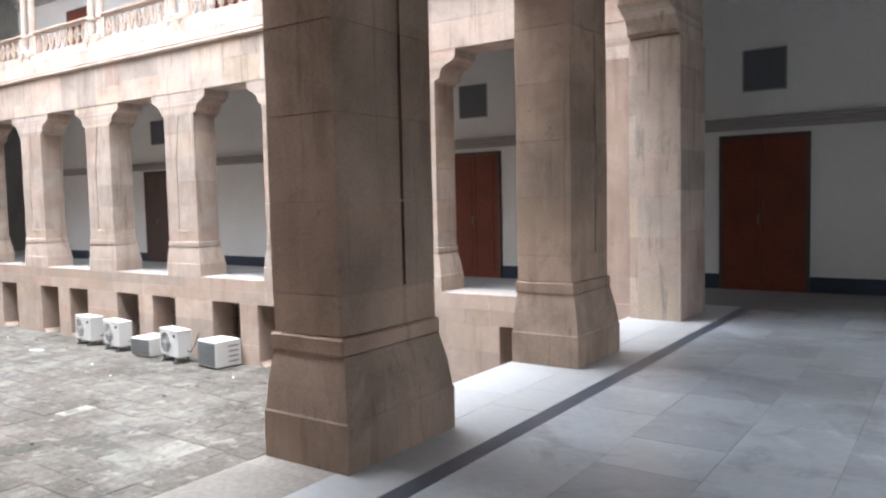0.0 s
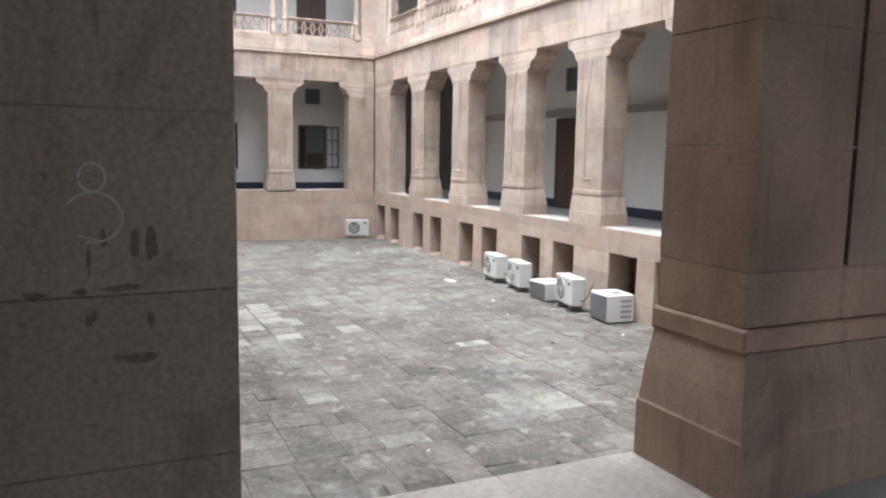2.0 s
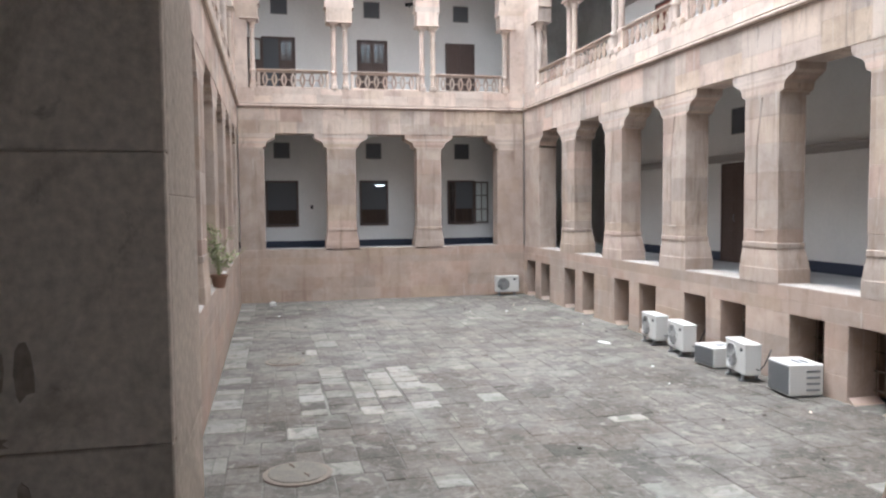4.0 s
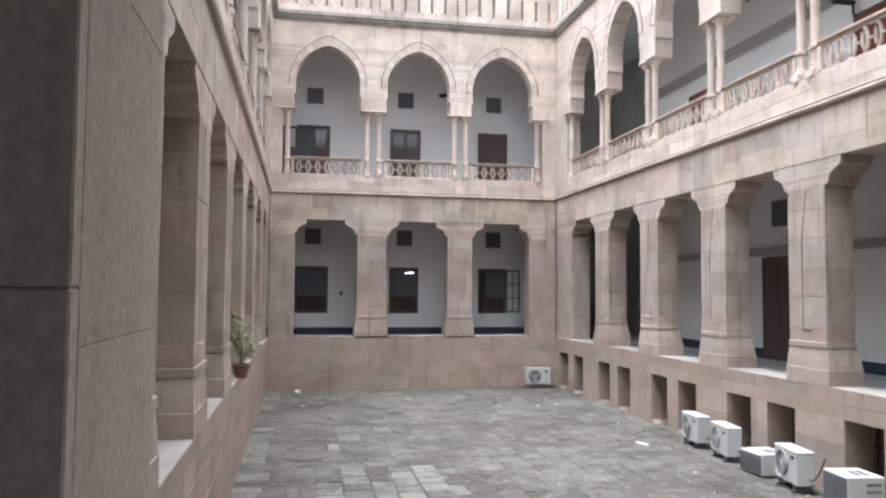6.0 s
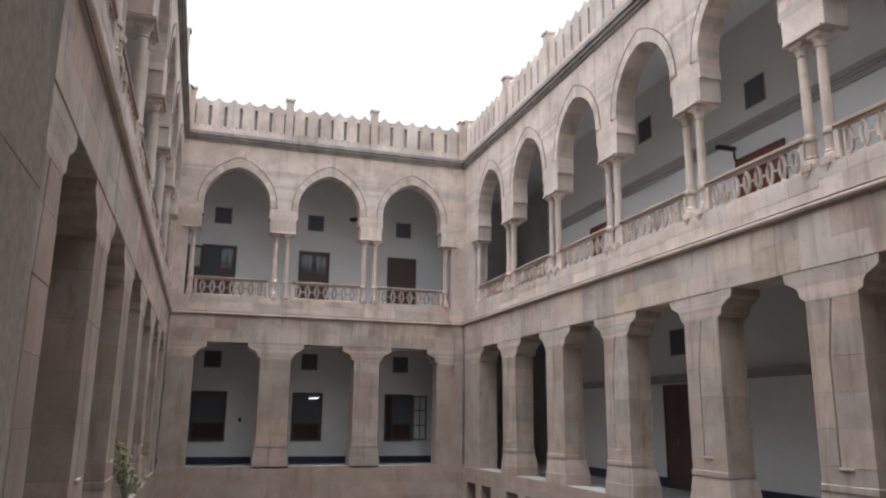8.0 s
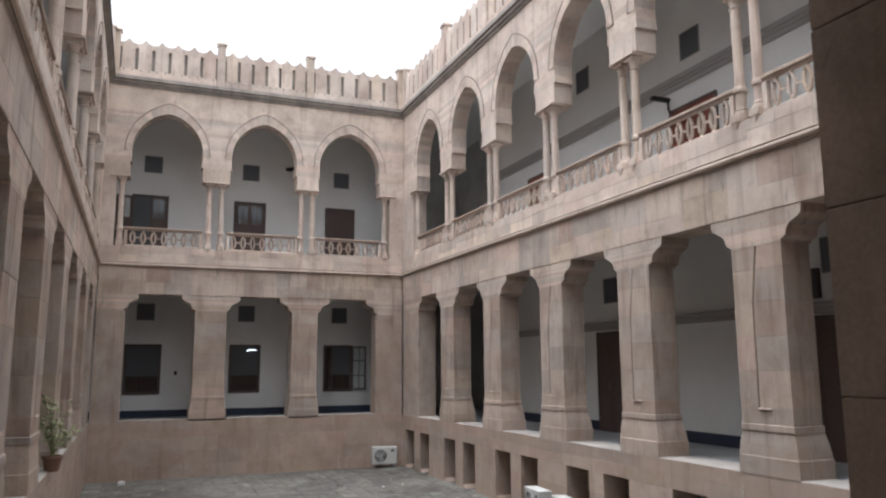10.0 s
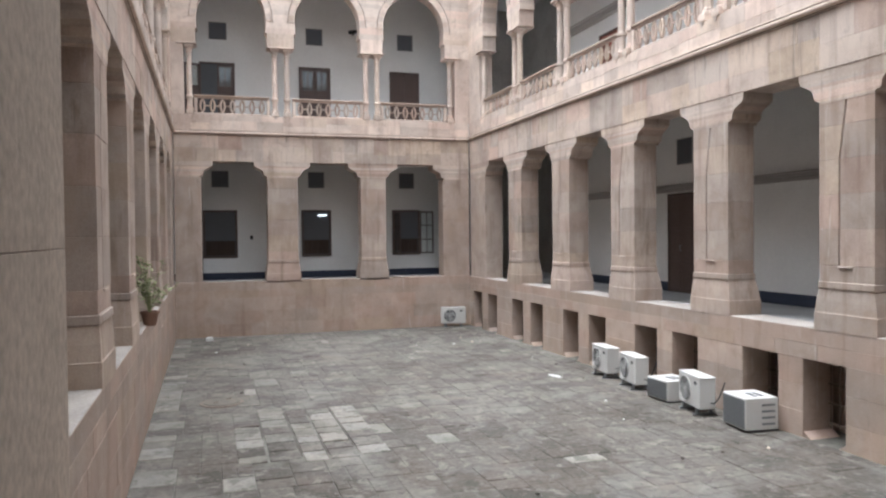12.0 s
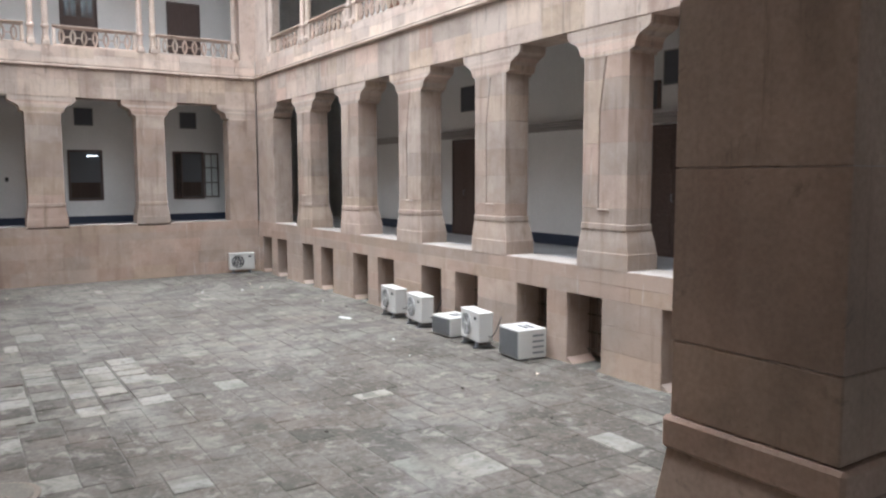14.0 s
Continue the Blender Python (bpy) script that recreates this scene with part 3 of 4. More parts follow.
def roof_post(name, m):
    p = thing(name, m, "square stone parapet post with capped top", "post", "posts of the roof parapet")
    bm = bmesh.new()
    cbox(bm, -0.13, 0.13, -0.06, 0.2, 11.08, 12.60, 0.012)
    part("shaft", bm, SANDL, p)
    bm = bmesh.new()
    loft(bm, [rect(-0.17, 0.17, -0.10, 0.24, 12.60), rect(-0.17, 0.17, -0.10, 0.24, 12.67), rect(-0.06, 0.06, 0.01, 0.13, 12.77)])
    part("cap", bm, SANDL, p)
    return p


def upper_side(side):
    global col0
    m, bays, (u0, u1) = SIDE[side], BAYS[side], SPAN[side]
    bm = bmesh.new()
    opening_wall(bm, u0 - 0.031, u1 + 0.031, [(c, ARCH) for c in bays], 7.74, 10.95, 0.03, 0.52)
    structure("wall_%s_upper" % side, bm, SANDL, m, "pale sandstone wall pierced by pointed horseshoe arches", "wall")
    for a, b in ((u0 - 0.035, bays[0] - 1.5), (bays[-1] + 1.5, u1 + 0.035)):
        bm = bmesh.new()
        box(bm, a, b, 0.034, 0.515, 5.46, 7.74)
        structure("pier_upper_" + side, bm, SANDL, m, "plain sandstone end pier", "pier")
    for c in bays:                                  # raised hood round each arch
        bm = bmesh.new()
        inn = [(w, z) for z, w in ARCH[4:]]
        span = inn[-1][1] - inn[0][1]
        out = []
        for w, z in inn:
            k = (z - inn[0][1]) / span
            out.append((w + 0.215 * (1 - k ** 4) if w > 0 else 0.0, z + 0.13 * k + 0.22 * k ** 3))
        for s in (-1, 1):
            edge = [(c + s * (out[0][0] + 0.03), 8.60)] + [(c + s * w, z) for w, z in out]
            rim = [(c + s * inn[0][0], 8.60)] + [(c + s * w, z) for w, z in inn]
            for (a, b), (d, e) in zip(zip(rim, edge), zip(rim[1:], edge[1:])):
                for q in (((a, 0.012), (d, 0.012), (e, 0.012), (b, 0.012)), ((b, 0.012), (e, 0.012), (e, 0.031), (b, 0.031)), ((a, 0.031), (d, 0.031), (d, 0.012), (a, 0.012))):
                    bm.faces.new([bm.verts.new((p[0], v, p[1])) for p, v in q])
            (ax, az), (bx, bz) = rim[0], edge[0]
            bm.faces.new([bm.verts.new(p) for p in ((ax, 0.012, az), (bx, 0.012, bz), (bx, 0.031, bz), (ax, 0.031, az))])
        hood = structure("arch_moulding_" + side, bm, SANDL, m, "raised stone band round an arch with a painted shadow edge", "moulding")
        # Dark bar round the hood paints the shadow under its raised edge.
        bm = bmesh.new()
        tube(bm, [(c - w, 0.013, z) for w, z in [(out[0][0] + 0.03, 8.60)] + out] + [(c + w, 0.013, z) for w, z in reversed([(out[0][0] + 0.03, 8.60)] + out[:-1])], 0.013, 6)
        part("edge_fillet", bm, MORTAR_AND_SHADE, hood, "thin dark line painted as the hood's edge shadow")
    posts = sorted([(a + b) / 2 for a, b in zip(bays, bays[1:])])
    spots = [p + s * 0.2 for p in posts for s in (-1, 1)] + [bays[0] - 1.335, bays[-1] + 1.335]
    for p in posts + [bays[0] - 1.4, bays[-1] + 1.4]:
        bm = bmesh.new()
        w = 0.42 if p in posts else 0.3
        cbox(bm, p - w, p + w, -0.035, 0.54, 7.702, 7.765, 0.012)
        structure("impost_" + side, bm, SANDL, m, "flat stone impost slab", "moulding")
    for u in spots:
        mm = m @ Matrix.Translation((u, 0.16, 0))
        if col0 is None:
            col0 = column("column", mm, "slender pale sandstone column with square capital", "gallery columns")
        else:
            copy_thing(col0, mm)
    for c in bays:
        h = 1.28 if side in ("north", "south") else 1.2
        mm = m @ Matrix.Translation((c, 0.15, 0))
        key = round(h, 2)
        if key not in bal0:
            bal0[key] = balustrade("balustrade", mm, h, "gallery balustrades")
        else:
            copy_thing(bal0[key], mm)
    bm = bmesh.new()
    for a, b, c, d in ((10.78, 10.86, -0.02, 0.4), (10.86, 10.96, -0.08, 0.4), (10.96, 11.08, -0.14, 0.4)):
        k = 0.0 if side in ("north", "south") else c
        box(bm, u0 - k, u1 + k, c, d, a, b - 0.0005)
    structure("cornice_roof_" + side, bm, STAIN_AND_SHADE, m, "stepped roof cornice of dark-stained stone", "cornice")
    marks = [u0 + 0.1] + posts + [u1 - 0.1]
    for u in marks:
        roof_post("parapet_post", m @ Matrix.Translation((u, 0, 0)))
    for a, b in zip(marks, marks[1:]):
        parapet("roof_parapet", m @ Matrix.Translation(((a + b) / 2, 0, 0)), (b - a) / 2 - 0.13, "roof parapet")


for side in SIDE:
    upper_side(side)

# ---- gallery shells: back walls, floors, ceilings ----
XB, YB, YSB, XEB = XW - DEEP, YN + DEEP, -DEEP, 4.3      # back wall faces
def shell_box(name, dims, material, label, category):
    bm = bmesh.new()
    box(bm, *dims)
    return structure(name, bm, material, Matrix.Identity(4), label, category)


for lev, (za, zb) in (("lower", (FLOOR - 0.3, 4.55)), ("upper", (4.99, 10.75))):
    shell_box("wall_north_back_" + lev, (-22.9, XEB + 0.3, YB, YB + 0.3, za, zb), WHITE, "white plastered back wall of the gallery", "wall")
    shell_box("wall_stairwell_north_" + lev, (XB - 1.5, -22.6, YB + 1.2, YB + 1.5, za, zb), STAIRW, "grimy plastered wall of the unlit stairwell", "wall")
    shell_box("wall_stairwell_east_" + lev, (-22.9, -22.6, YB + 0.3, YB + 1.2, za, zb), STAIRW, "grimy plastered wall of the unlit stairwell", "wall")
    shell_box("wall_stairwell_west_" + lev, (XB - 1.5, XB - 1.2, YN + 0.6, YB + 1.2, za, zb), STAIRW, "grimy plastered wall of the unlit stairwell", "wall")
    shell_box("wall_stairwell_south_" + lev, (XB - 1.2, XB - 0.3, YN + 0.3, YN + 0.6, za, zb), STAIRW, "grimy plastered wall of the unlit stairwell", "wall")
    shell_box("ceiling_stairwell_" + lev, (XB - 1.5, -22.6, YB + 0.3, YB + 1.5, zb, zb + 0.3), CEIL, "plain ceiling of the stairwell", "ceiling")
    shell_box("ceiling_landing_" + lev, (XB - 1.5, XB, YN + 0.3, YB + 0.3, zb, zb + 0.3), CEIL, "plain ceiling of the stairwell landing", "ceiling")
    shell_box("floor_stairwell_" + lev, (XB - 1.5, -22.6, YB, YB + 1.5, za - 0.1, FLOOR if lev == "lower" else 5.0), STAIRW, "worn floor of the unlit stairwell", "floor")
    shell_box("floor_landing_" + lev, (XB - 1.5, XB, YN + 0.3, YB, za - 0.1, FLOOR if lev == "lower" else 5.0), STAIRW, "worn floor of the stairwell landing", "floor")
    shell_box("wall_south_back_" + lev, (XB - 0.3, XEB + 0.3, YSB - 0.3, YSB, za, zb), WHITE, "white plastered back wall of the gallery", "wall")
    shell_box("wall_west_back_" + lev, (XB - 0.3, XB, YSB, YN + 0.35, za, zb), WHITE, "white plastered back wall of the gallery", "wall")
    if lev == "lower":
        # Doorways are assumed and out of view, sized and placed to light the gallery.
        bm = bmesh.new()
        opening_wall(bm, YSB, YB, [(c, [(FLOOR, w), (2.8, w), (2.8, 0.0)]) for c, w in ((4.6, 0.85), (7.9, 0.55))], za, zb, 0.0, 0.3)
        structure("wall_east_back_lower", bm, WHITE, Matrix.Translation((XEB + 0.3, 0, 0)) @ pose(0, 0, 0, 0, 0, 90), "white plastered wall with assumed, unseen doorways that let in daylight", "wall")
        continue
    shell_box("wall_east_back_" + lev, (XEB, XEB + 0.3, YSB, YB, za, zb), WHITE, "white plastered back wall of the gallery", "wall")
for lev, za, zb, mt in (("lower", 4.55, 4.985, CEIL), ("upper", 10.75, 11.08, CEIL)):
    shell_box("ceiling_north_" + lev, (XB, XEB, YN + 0.56, YB + 0.299, za, zb), mt, "plain plastered gallery ceiling", "ceiling")
    shell_box("ceiling_south_" + lev, (XB, XEB, YSB - 0.3, -0.56, za, zb), mt, "plain plastered gallery ceiling", "ceiling")
    shell_box("ceiling_west_" + lev, (XB - 0.3, XW - 0.56, -0.555, YN + 0.555, za, zb), mt, "plain plastered gallery ceiling", "ceiling")
    shell_box("ceiling_east_" + lev, (XE + 0.56, XEB + 0.3, -0.555, YN + 0.555, za, zb), mt, "plain plastered gallery ceiling", "ceiling")
for nm, d in (("north", (XB, XEB, YN + 0.61, YB)), ("south", (XB, XEB, YSB, -0.61)), ("west", (XB, XW - 0.61, -0.605, YN + 0.605))):
    shell_box("floor_" + nm, (*d, FLOOR - 0.2, FLOOR), GALLERY, "worn dark grey stone gallery floor", "floor")
shell_box("floor_east", (XE, XEB, -0.605, YN + 0.605, FLOOR - 0.2, FLOOR - 0.02), JOINT, "bed under the gallery floor slabs", "floor")
shell_box("ground", (-400, 400, -400, 400, COURT - 0.3, COURT - 0.011), JOINT, "dark soil under the court paving", "ground")

# ---- gallery fittings ----
BACK = {"north": (Matrix.Translation((0, YB, 0)), -22.9, XEB), "west": (pose(XB, 0, 0, 0, 0, 90), YSB, YN + 0.35),
        "south": (pose(0, YSB, 0, 0, 0, 180), -XEB, -XB), "east": (pose(XEB, 0, 0, 0, 0, -90), -YB, -YSB)}
for nm, (m, a, b) in BACK.items():
    bm = bmesh.new()
    if nm == "east":
        for p, q in ((-YB, -8.47), (-7.33, -5.47), (-3.73, -YSB)):
            cbox(bm, p, q, -0.025, 0.0, FLOOR, 0.17, 0.006)
    else:
        cbox(bm, a, b, -0.025, 0.0, FLOOR, 0.17, 0.006)
    structure("baseboard_" + nm, bm, SKIRT, m, "dark blue painted skirting", "skirting")
    if nm in ("north", "south"):
        for za, zb, zm, nmx in ((2.50, 2.69, 2.6, "lower"), (7.93, 8.22, 8.06, "upper")):
            bm = bmesh.new()
            cbox(bm, a, b, -0.05, 0.0, za, zm - 0.02, 0.008)
            cbox(bm, a, b, -0.10, 0.0, zm - 0.018, zm + 0.04, 0.01)
            cbox(bm, a, b, -0.14, 0.0, zm + 0.042, zb, 0.012)
            structure("trim_%s_%s" % (nm, nmx), bm, MOULD, m, "stepped grey stone moulding along the wall", "moulding")


def vent(m, u, z, s=0.33):
    v = thing("wall_vent", m @ Matrix.Translation((u, 0, z)), "square ventilator in white wall, its shaded opening a dark panel", "vent", "gallery ventilators")
    bm = bmesh.new()
    for a, b, c, d in ((-s, s, -s, -s + 0.02), (-s, s, s - 0.02, s), (-s, -s + 0.02, -s + 0.02, s - 0.02), (s - 0.02, s, -s + 0.02, s - 0.02)):
        box(bm, a, b, -0.018, 0.0, c, d)
    part("frame", bm, MOULD, v)
    # No hole is cut; this dark panel paints the opening's shade.
    bm = bmesh.new()
    box(bm, -s + 0.02, s - 0.02, -0.006, 0.0, -s + 0.02, s - 0.02)
    part("backing", bm, VENT_SHADE, v)
    return v


for u, z in ((0.20, 3.43), (-5.25, 3.43), (-8.74, 3.53), (-15.62, 3.52)):
    vent(BACK["north"][0], u, z)
for u, z in ((-4.9, 8.87), (-12.15, 8.88), (-16.6, 9.6)):
    vent(BACK["north"][0], u, z)
for u in (1.42, 4.85, 8.32):
    vent(BACK["west"][0], u, 3.54, 0.30)
    vent(BACK["west"][0], u, 8.83, 0.31)


def panel_door(name, m, u, w, z0, z1, label, material=None):
    material = material or DOOR
    d = thing(name, m @ Matrix.Translation((u, 0, 0)), label, "door", "gallery doors")
    bm = bmesh.new()
    for a, b, c, e in ((-w - 0.06, -w, z0, z1 + 0.06), (w, w + 0.06, z0, z1 + 0.06), (-w, w, z1, z1 + 0.06)):
        cbox(bm, a, b, -0.062, 0.0, c, e, 0.008)
    part("frame", bm, WOOD, d)
    for s in (-1, 1):
        bm = bmesh.new()
        a, b = (-w, -0.004) if s < 0 else (0.004, w)
        cbox(bm, a, b, -0.042, 0.0, z0, z1, 0.004)
        n = 3
        for i in range(n):
            ca, cb = z0 + 0.12 + (z1 - z0 - 0.16) * i / n, z0 + (z1 - z0 - 0.16) * (i + 1) / n + 0.04
            cbox(bm, a + 0.10, b - 0.10, -0.052, -0.04, ca, cb, 0.008)
        leaf = part("door_leaf", bm, material, d)
        if s < 0:
            bm = bmesh.new()
            tube(bm, [(-0.07, -0.04, z0 + 1.07), (-0.07, -0.085, z0 + 1.07), (-0.07, -0.085, z0 + 1.21), (-0.07, -0.04, z0 + 1.21)], 0.011)
            part("handle", bm, ACG, leaf, "dull metal pull handle")
    return d


mN = BACK["north"][0]
panel_door("door_1", mN, 0.20, 0.62, FLOOR, 2.36, "closed double door of red-brown stained wood")
panel_door("door_2", mN, -5.20, 0.51, FLOOR, 2.36, "closed double door of red-brown stained wood")
panel_door("door_3", mN, -8.68, 0.58, FLOOR, 2.40, "closed dark brown wooden double door", WOOD)
panel_door("door_4", mN, -15.65, 0.60, FLOOR, 2.40, "closed dark brown wooden double door", WOOD)
panel_door("door_5", mN, -12.15, 0.72, 5.0, 7.42, "closed red-brown wooden door on the upper gallery")
panel_door("door_6", mN, -19.2, 0.62, 5.0, 7.42, "closed red-brown wooden door on the upper gallery")
panel_door("door_7", mN, -5.2, 0.62, 5.0, 7.42, "closed red-brown wooden door on the upper gallery")


def shutter_leaf(name, w, h, parent, at, lattice=True):
    """A wooden casement leaf with glazing bars, hinged at x = 0."""
    bm = bmesh.new()
    for a, b, c, e in ((0, 0.05, 0, h), (w - 0.05, w, 0, h), (0.05, w - 0.05, 0, 0.05), (0.05, w - 0.05, h - 0.05, h)):
        box(bm, a, b, -0.018, 0.018, c, e)
    for k in (1, 2):
        box(bm, 0.05, w - 0.05, -0.015, 0.015, h * k / 3 - 0.018, h * k / 3 + 0.018)
    box(bm, w / 2 - 0.015, w / 2 + 0.015, -0.014, 0.014, 0.05, h - 0.05)
    leaf = part(name, bm, WOOD, parent, "", at)
    for k in range(3):
        bm = bmesh.new()
        box(bm, 0.05, w - 0.05, -0.003, 0.003, h * k / 3 + 0.02, h * (k + 1) / 3 - 0.02)
        pn = part("pane", bm, GLASS, leaf)
        pn.visible_shadow = False
    return leaf


def casement(name, m, u, w, z0, z1, state, label):
    """A wooden window: a sheet coloured as the unlit room behind an open casement, or closed leaves with glazed heads.
    """
    win = thing(name, m @ Matrix.Translation((u, 0, z0)), label, "window", "gallery windows")
    h = z1 - z0
    bm = bmesh.new()
    for a, b, c, e in ((-w, -w + 0.07, 0, h), (w - 0.07, w, 0, h), (-w + 0.07, w - 0.07, 0, 0.07), (-w + 0.07, w - 0.07, h - 0.07, h)):
        cbox(bm, a, b, -0.05, 0.0, c, e, 0.008)
    part("window_frame", bm, WOOD, win)
    # Flat sheet on the wall; its dark colour stands for the room's shade.
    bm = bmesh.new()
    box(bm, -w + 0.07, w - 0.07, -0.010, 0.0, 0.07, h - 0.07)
    part("dark_interior", bm, ROOM_SHADE, win)
    if state not in ("closed", "left"):
        bm = bmesh.new()
        n = 15
        for i in range(n):
            a = -w + 0.09 + (2 * w - 0.18) * i / n
            cbox(bm, a, a + (2 * w - 0.18) / n - 0.004, -0.016 - 0.004 * (i % 2), -0.011, 0.09, h * 0.36, 0.002)
        part("curtain", bm, CURTAIN, win, "brown half-height curtain")
    if state in ("closed", "left"):
        for s in ((-1, 1) if state == "closed" else (1,)):
            a, b = (-w + 0.075, -0.004) if s < 0 else (0.004, w - 0.075)
            bm = bmesh.new()
            for c, d, e, f in ((a, a + 0.06, 0.075, h - 0.075), (b - 0.06, b, 0.075, h - 0.075), (a + 0.06, b - 0.06, 0.075, h * 0.45), (a + 0.06, b - 0.06, h - 0.14, h - 0.075)):
                box(bm, c, d, -0.035, -0.012, e, f)
            leaf = part("casement_leaf", bm, WOOD, win)
            bm = bmesh.new()
            box(bm, a + 0.06, b - 0.06, -0.022, -0.016, h * 0.45, h - 0.14)
            part("pane", bm, GLASS, leaf)
    if state == "left":
        shutter_leaf("casement_leaf", w * 0.9, h - 0.1, win, pose(-w, -0.06, 0.05, 0, 0, -172))
    if state == "right":
        shutter_leaf("casement_leaf", w * 0.95, h - 0.1, win, pose(w, -0.06, 0.05, 0, 0, -12))
        shutter_leaf("casement_leaf", w * 0.9, h - 0.16, win, pose(-w + 0.08, -0.06, 0.08, 0, 0, -78))
    if state == "lamp":
        bm = bmesh.new()
        tube(bm, [(0.06, -0.03, h - 0.20), (w - 0.16, -0.03, h - 0.19)], 0.012)
        part("lamp_tube", bm, LAMP, win, "lit fluorescent tube seen through the window")
    return win


CURTAIN = mat("brown_curtain", (0.05, 0.034, 0.026), 0.9, grain=0.15, per_piece=0.2)
LAMP = bpy.data.materials.new("fluorescent_tube")
LAMP.use_nodes = True
LAMP.node_tree.nodes["Principled BSDF"].inputs["Emission Color"].default_value = (0.9, 0.97, 1.0, 1)
LAMP.node_tree.nodes["Principled BSDF"].inputs["Emission Strength"].default_value = 1.5
mW = BACK["west"][0]
casement("window_1", mW, 1.40, 0.60, 0.70, 2.42, "open", "dark wooden window with brown half curtain")
casement("window_2", mW, 4.84, 0.55, 0.70, 2.42, "lamp", "dark wooden window with a lit tube lamp inside")
casement("window_3", mW, 8.28, 0.55, 0.70, 2.42, "right", "dark wooden window with one glazed leaf swung open")


def glazed_door(name, m, u, w, z0, z1, left_open, label):
    """A red-brown double door whose leaves have a glazed head."""
    d = thing(name, m @ Matrix.Translation((u, 0, 0)), label, "door", "upper gallery doors")
    bm = bmesh.new()
    for a, b, c, e in ((-w, -w + 0.06, z0, z1), (w - 0.06, w, z0, z1), (-w + 0.06, w - 0.06, z1 - 0.06, z1)):
        cbox(bm, a, b, -0.062, 0.0, c, e, 0.008)
    part("frame", bm, WOOD, d)
    # No room behind the door: a dark sheet paints its shade.
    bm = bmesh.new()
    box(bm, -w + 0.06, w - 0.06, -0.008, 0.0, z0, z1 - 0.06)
    part("dark_interior", bm, ROOM_SHADE, d)

    def leaf_mesh(a, b):
        bm = bmesh.new()
        cbox(bm, a, b, -0.034, -0.010, z0 + 0.01, z1 - 0.85, 0.004)
        cbox(bm, a + 0.10, b - 0.10, -0.042, -0.032, z0 + 0.2, z1 - 1.0, 0.008)
        for c, e, f, g in ((a, a + 0.07, z1 - 0.85, z1 - 0.07), (b - 0.07, b, z1 - 0.85, z1 - 0.07), (a + 0.07, b - 0.07, z1 - 0.15, z1 - 0.07), ((a + b) / 2 - 0.015, (a + b) / 2 + 0.015, z1 - 0.85, z1 - 0.15)):
            box(bm, c, e, -0.034, -0.012, f, g)
        return bm

    for s in (-1, 1):
        a, b = (-w + 0.065, -0.004) if s < 0 else (0.004, w - 0.065)
        if s < 0 and left_open:
            at = pose(-w + 0.02, -0.04, 0, 0, 0, -165)
            leaf = part("door_leaf", leaf_mesh(0.0, b - a), WOOD, d, "leaf swung open", at)
            a, b = 0.0, b - a
        else:
            leaf = part("door_leaf", leaf_mesh(a, b), WOOD, d)
        bm = bmesh.new()
        box(bm, a + 0.07, b - 0.07, -0.022, -0.016, z1 - 0.85, z1 - 0.15)
        part("pane", bm, GLASS, leaf)
    return d


glazed_door("door_8", mW, 1.38, 0.61, 5.0, 7.70, True, "dark brown upper door with one glazed leaf open")
glazed_door("door_9", mW, 4.85, 0.58, 5.0, 7.70, False, "closed dark brown upper double door with glazed heads")
panel_door("door_10", mW, 8.28, 0.52, 5.0, 7.64, "closed dark brown solid upper double door", WOOD)

switch = thing("switch_box", mW @ Matrix.Translation((2.49, 0, 1.43)), "small dark switch box on the white wall", "switch box")
bm = bmesh.new()
cbox(bm, -0.05, 0.05, -0.04, 0.0, -0.07, 0.07, 0.008)
part("box", bm, BLACK, switch)

# iron grilles deep in the plinth openings
def grille(m):
    t = thing("window_grille", m, "rusty iron grille deep in a plinth opening", "grille", "plinth grilles")
    for k in range(5):
        bm = bmesh.new()
        x = -0.36 + 0.18 * k
        tube(bm, [(x, 0, -1.70), (x, 0, -0.57)], 0.011, 5)
        part("upright_bar", bm, IRON, t)
    for k in range(4):
        bm = bmesh.new()
        z = -1.62 + 0.32 * k
        box(bm, -0.41, 0.41, -0.008, 0.008, z - 0.015, z + 0.015)
        part("cross_bar", bm, IRON, t)
    return t


first = None
for k in range(7):
    for off, w in ((0.0, 0.88), (1.42, 0.85)):
        c = -24.52 + 3.55 * k + off + w / 2
        if XW + 0.2 < c < XE - 0.3:
            mm = SIDE["north"] @ Matrix.Translation((c, 0.5, 0))
            first = copy_thing(first, mm) if first else grille(mm)

# lamp bracket on the upper north wall and small fixtures
lampb = thing("wall_lamp", mN @ Matrix.Translation((-12.85, 0, 7.6)), "dark metal lamp on a short wall arm", "lamp")
bm = bmesh.new()
tube(bm, [(0, 0.0, -0.14), (0, -0.1, -0.14), (0, -0.12, -0.1), (0, -0.12, 0.14)], 0.028)
part("arm", bm, BLACK, lampb)
bm = bmesh.new()
cbox(bm, -0.07, 0.07, -0.6, -0.08, 0.07, 0.17, 0.025)
part("head", bm, BLACK, lampb)
jbox = thing("junction_box", mN @ Matrix.Translation((-9.2, 0, 3.04)), "tall dark electrical box on the white wall", "junction box")
bm = bmesh.new()
cbox(bm, -0.095, 0.095, -0.10, 0.0, -0.27, 0.27, 0.012)
part("case", bm, WOOD, jbox)
bm = bmesh.new()
cbox(bm, -0.075, 0.075, -0.112, -0.10, -0.24, 0.24, 0.006)
part("lid", bm, RECESS_SHADE_AND_LID, jbox)
cam_b = thing("security_camera", mW @ Matrix.Translation((6.3, -0.02, 9.0)), "small dark bullet camera on the white wall", "camera")
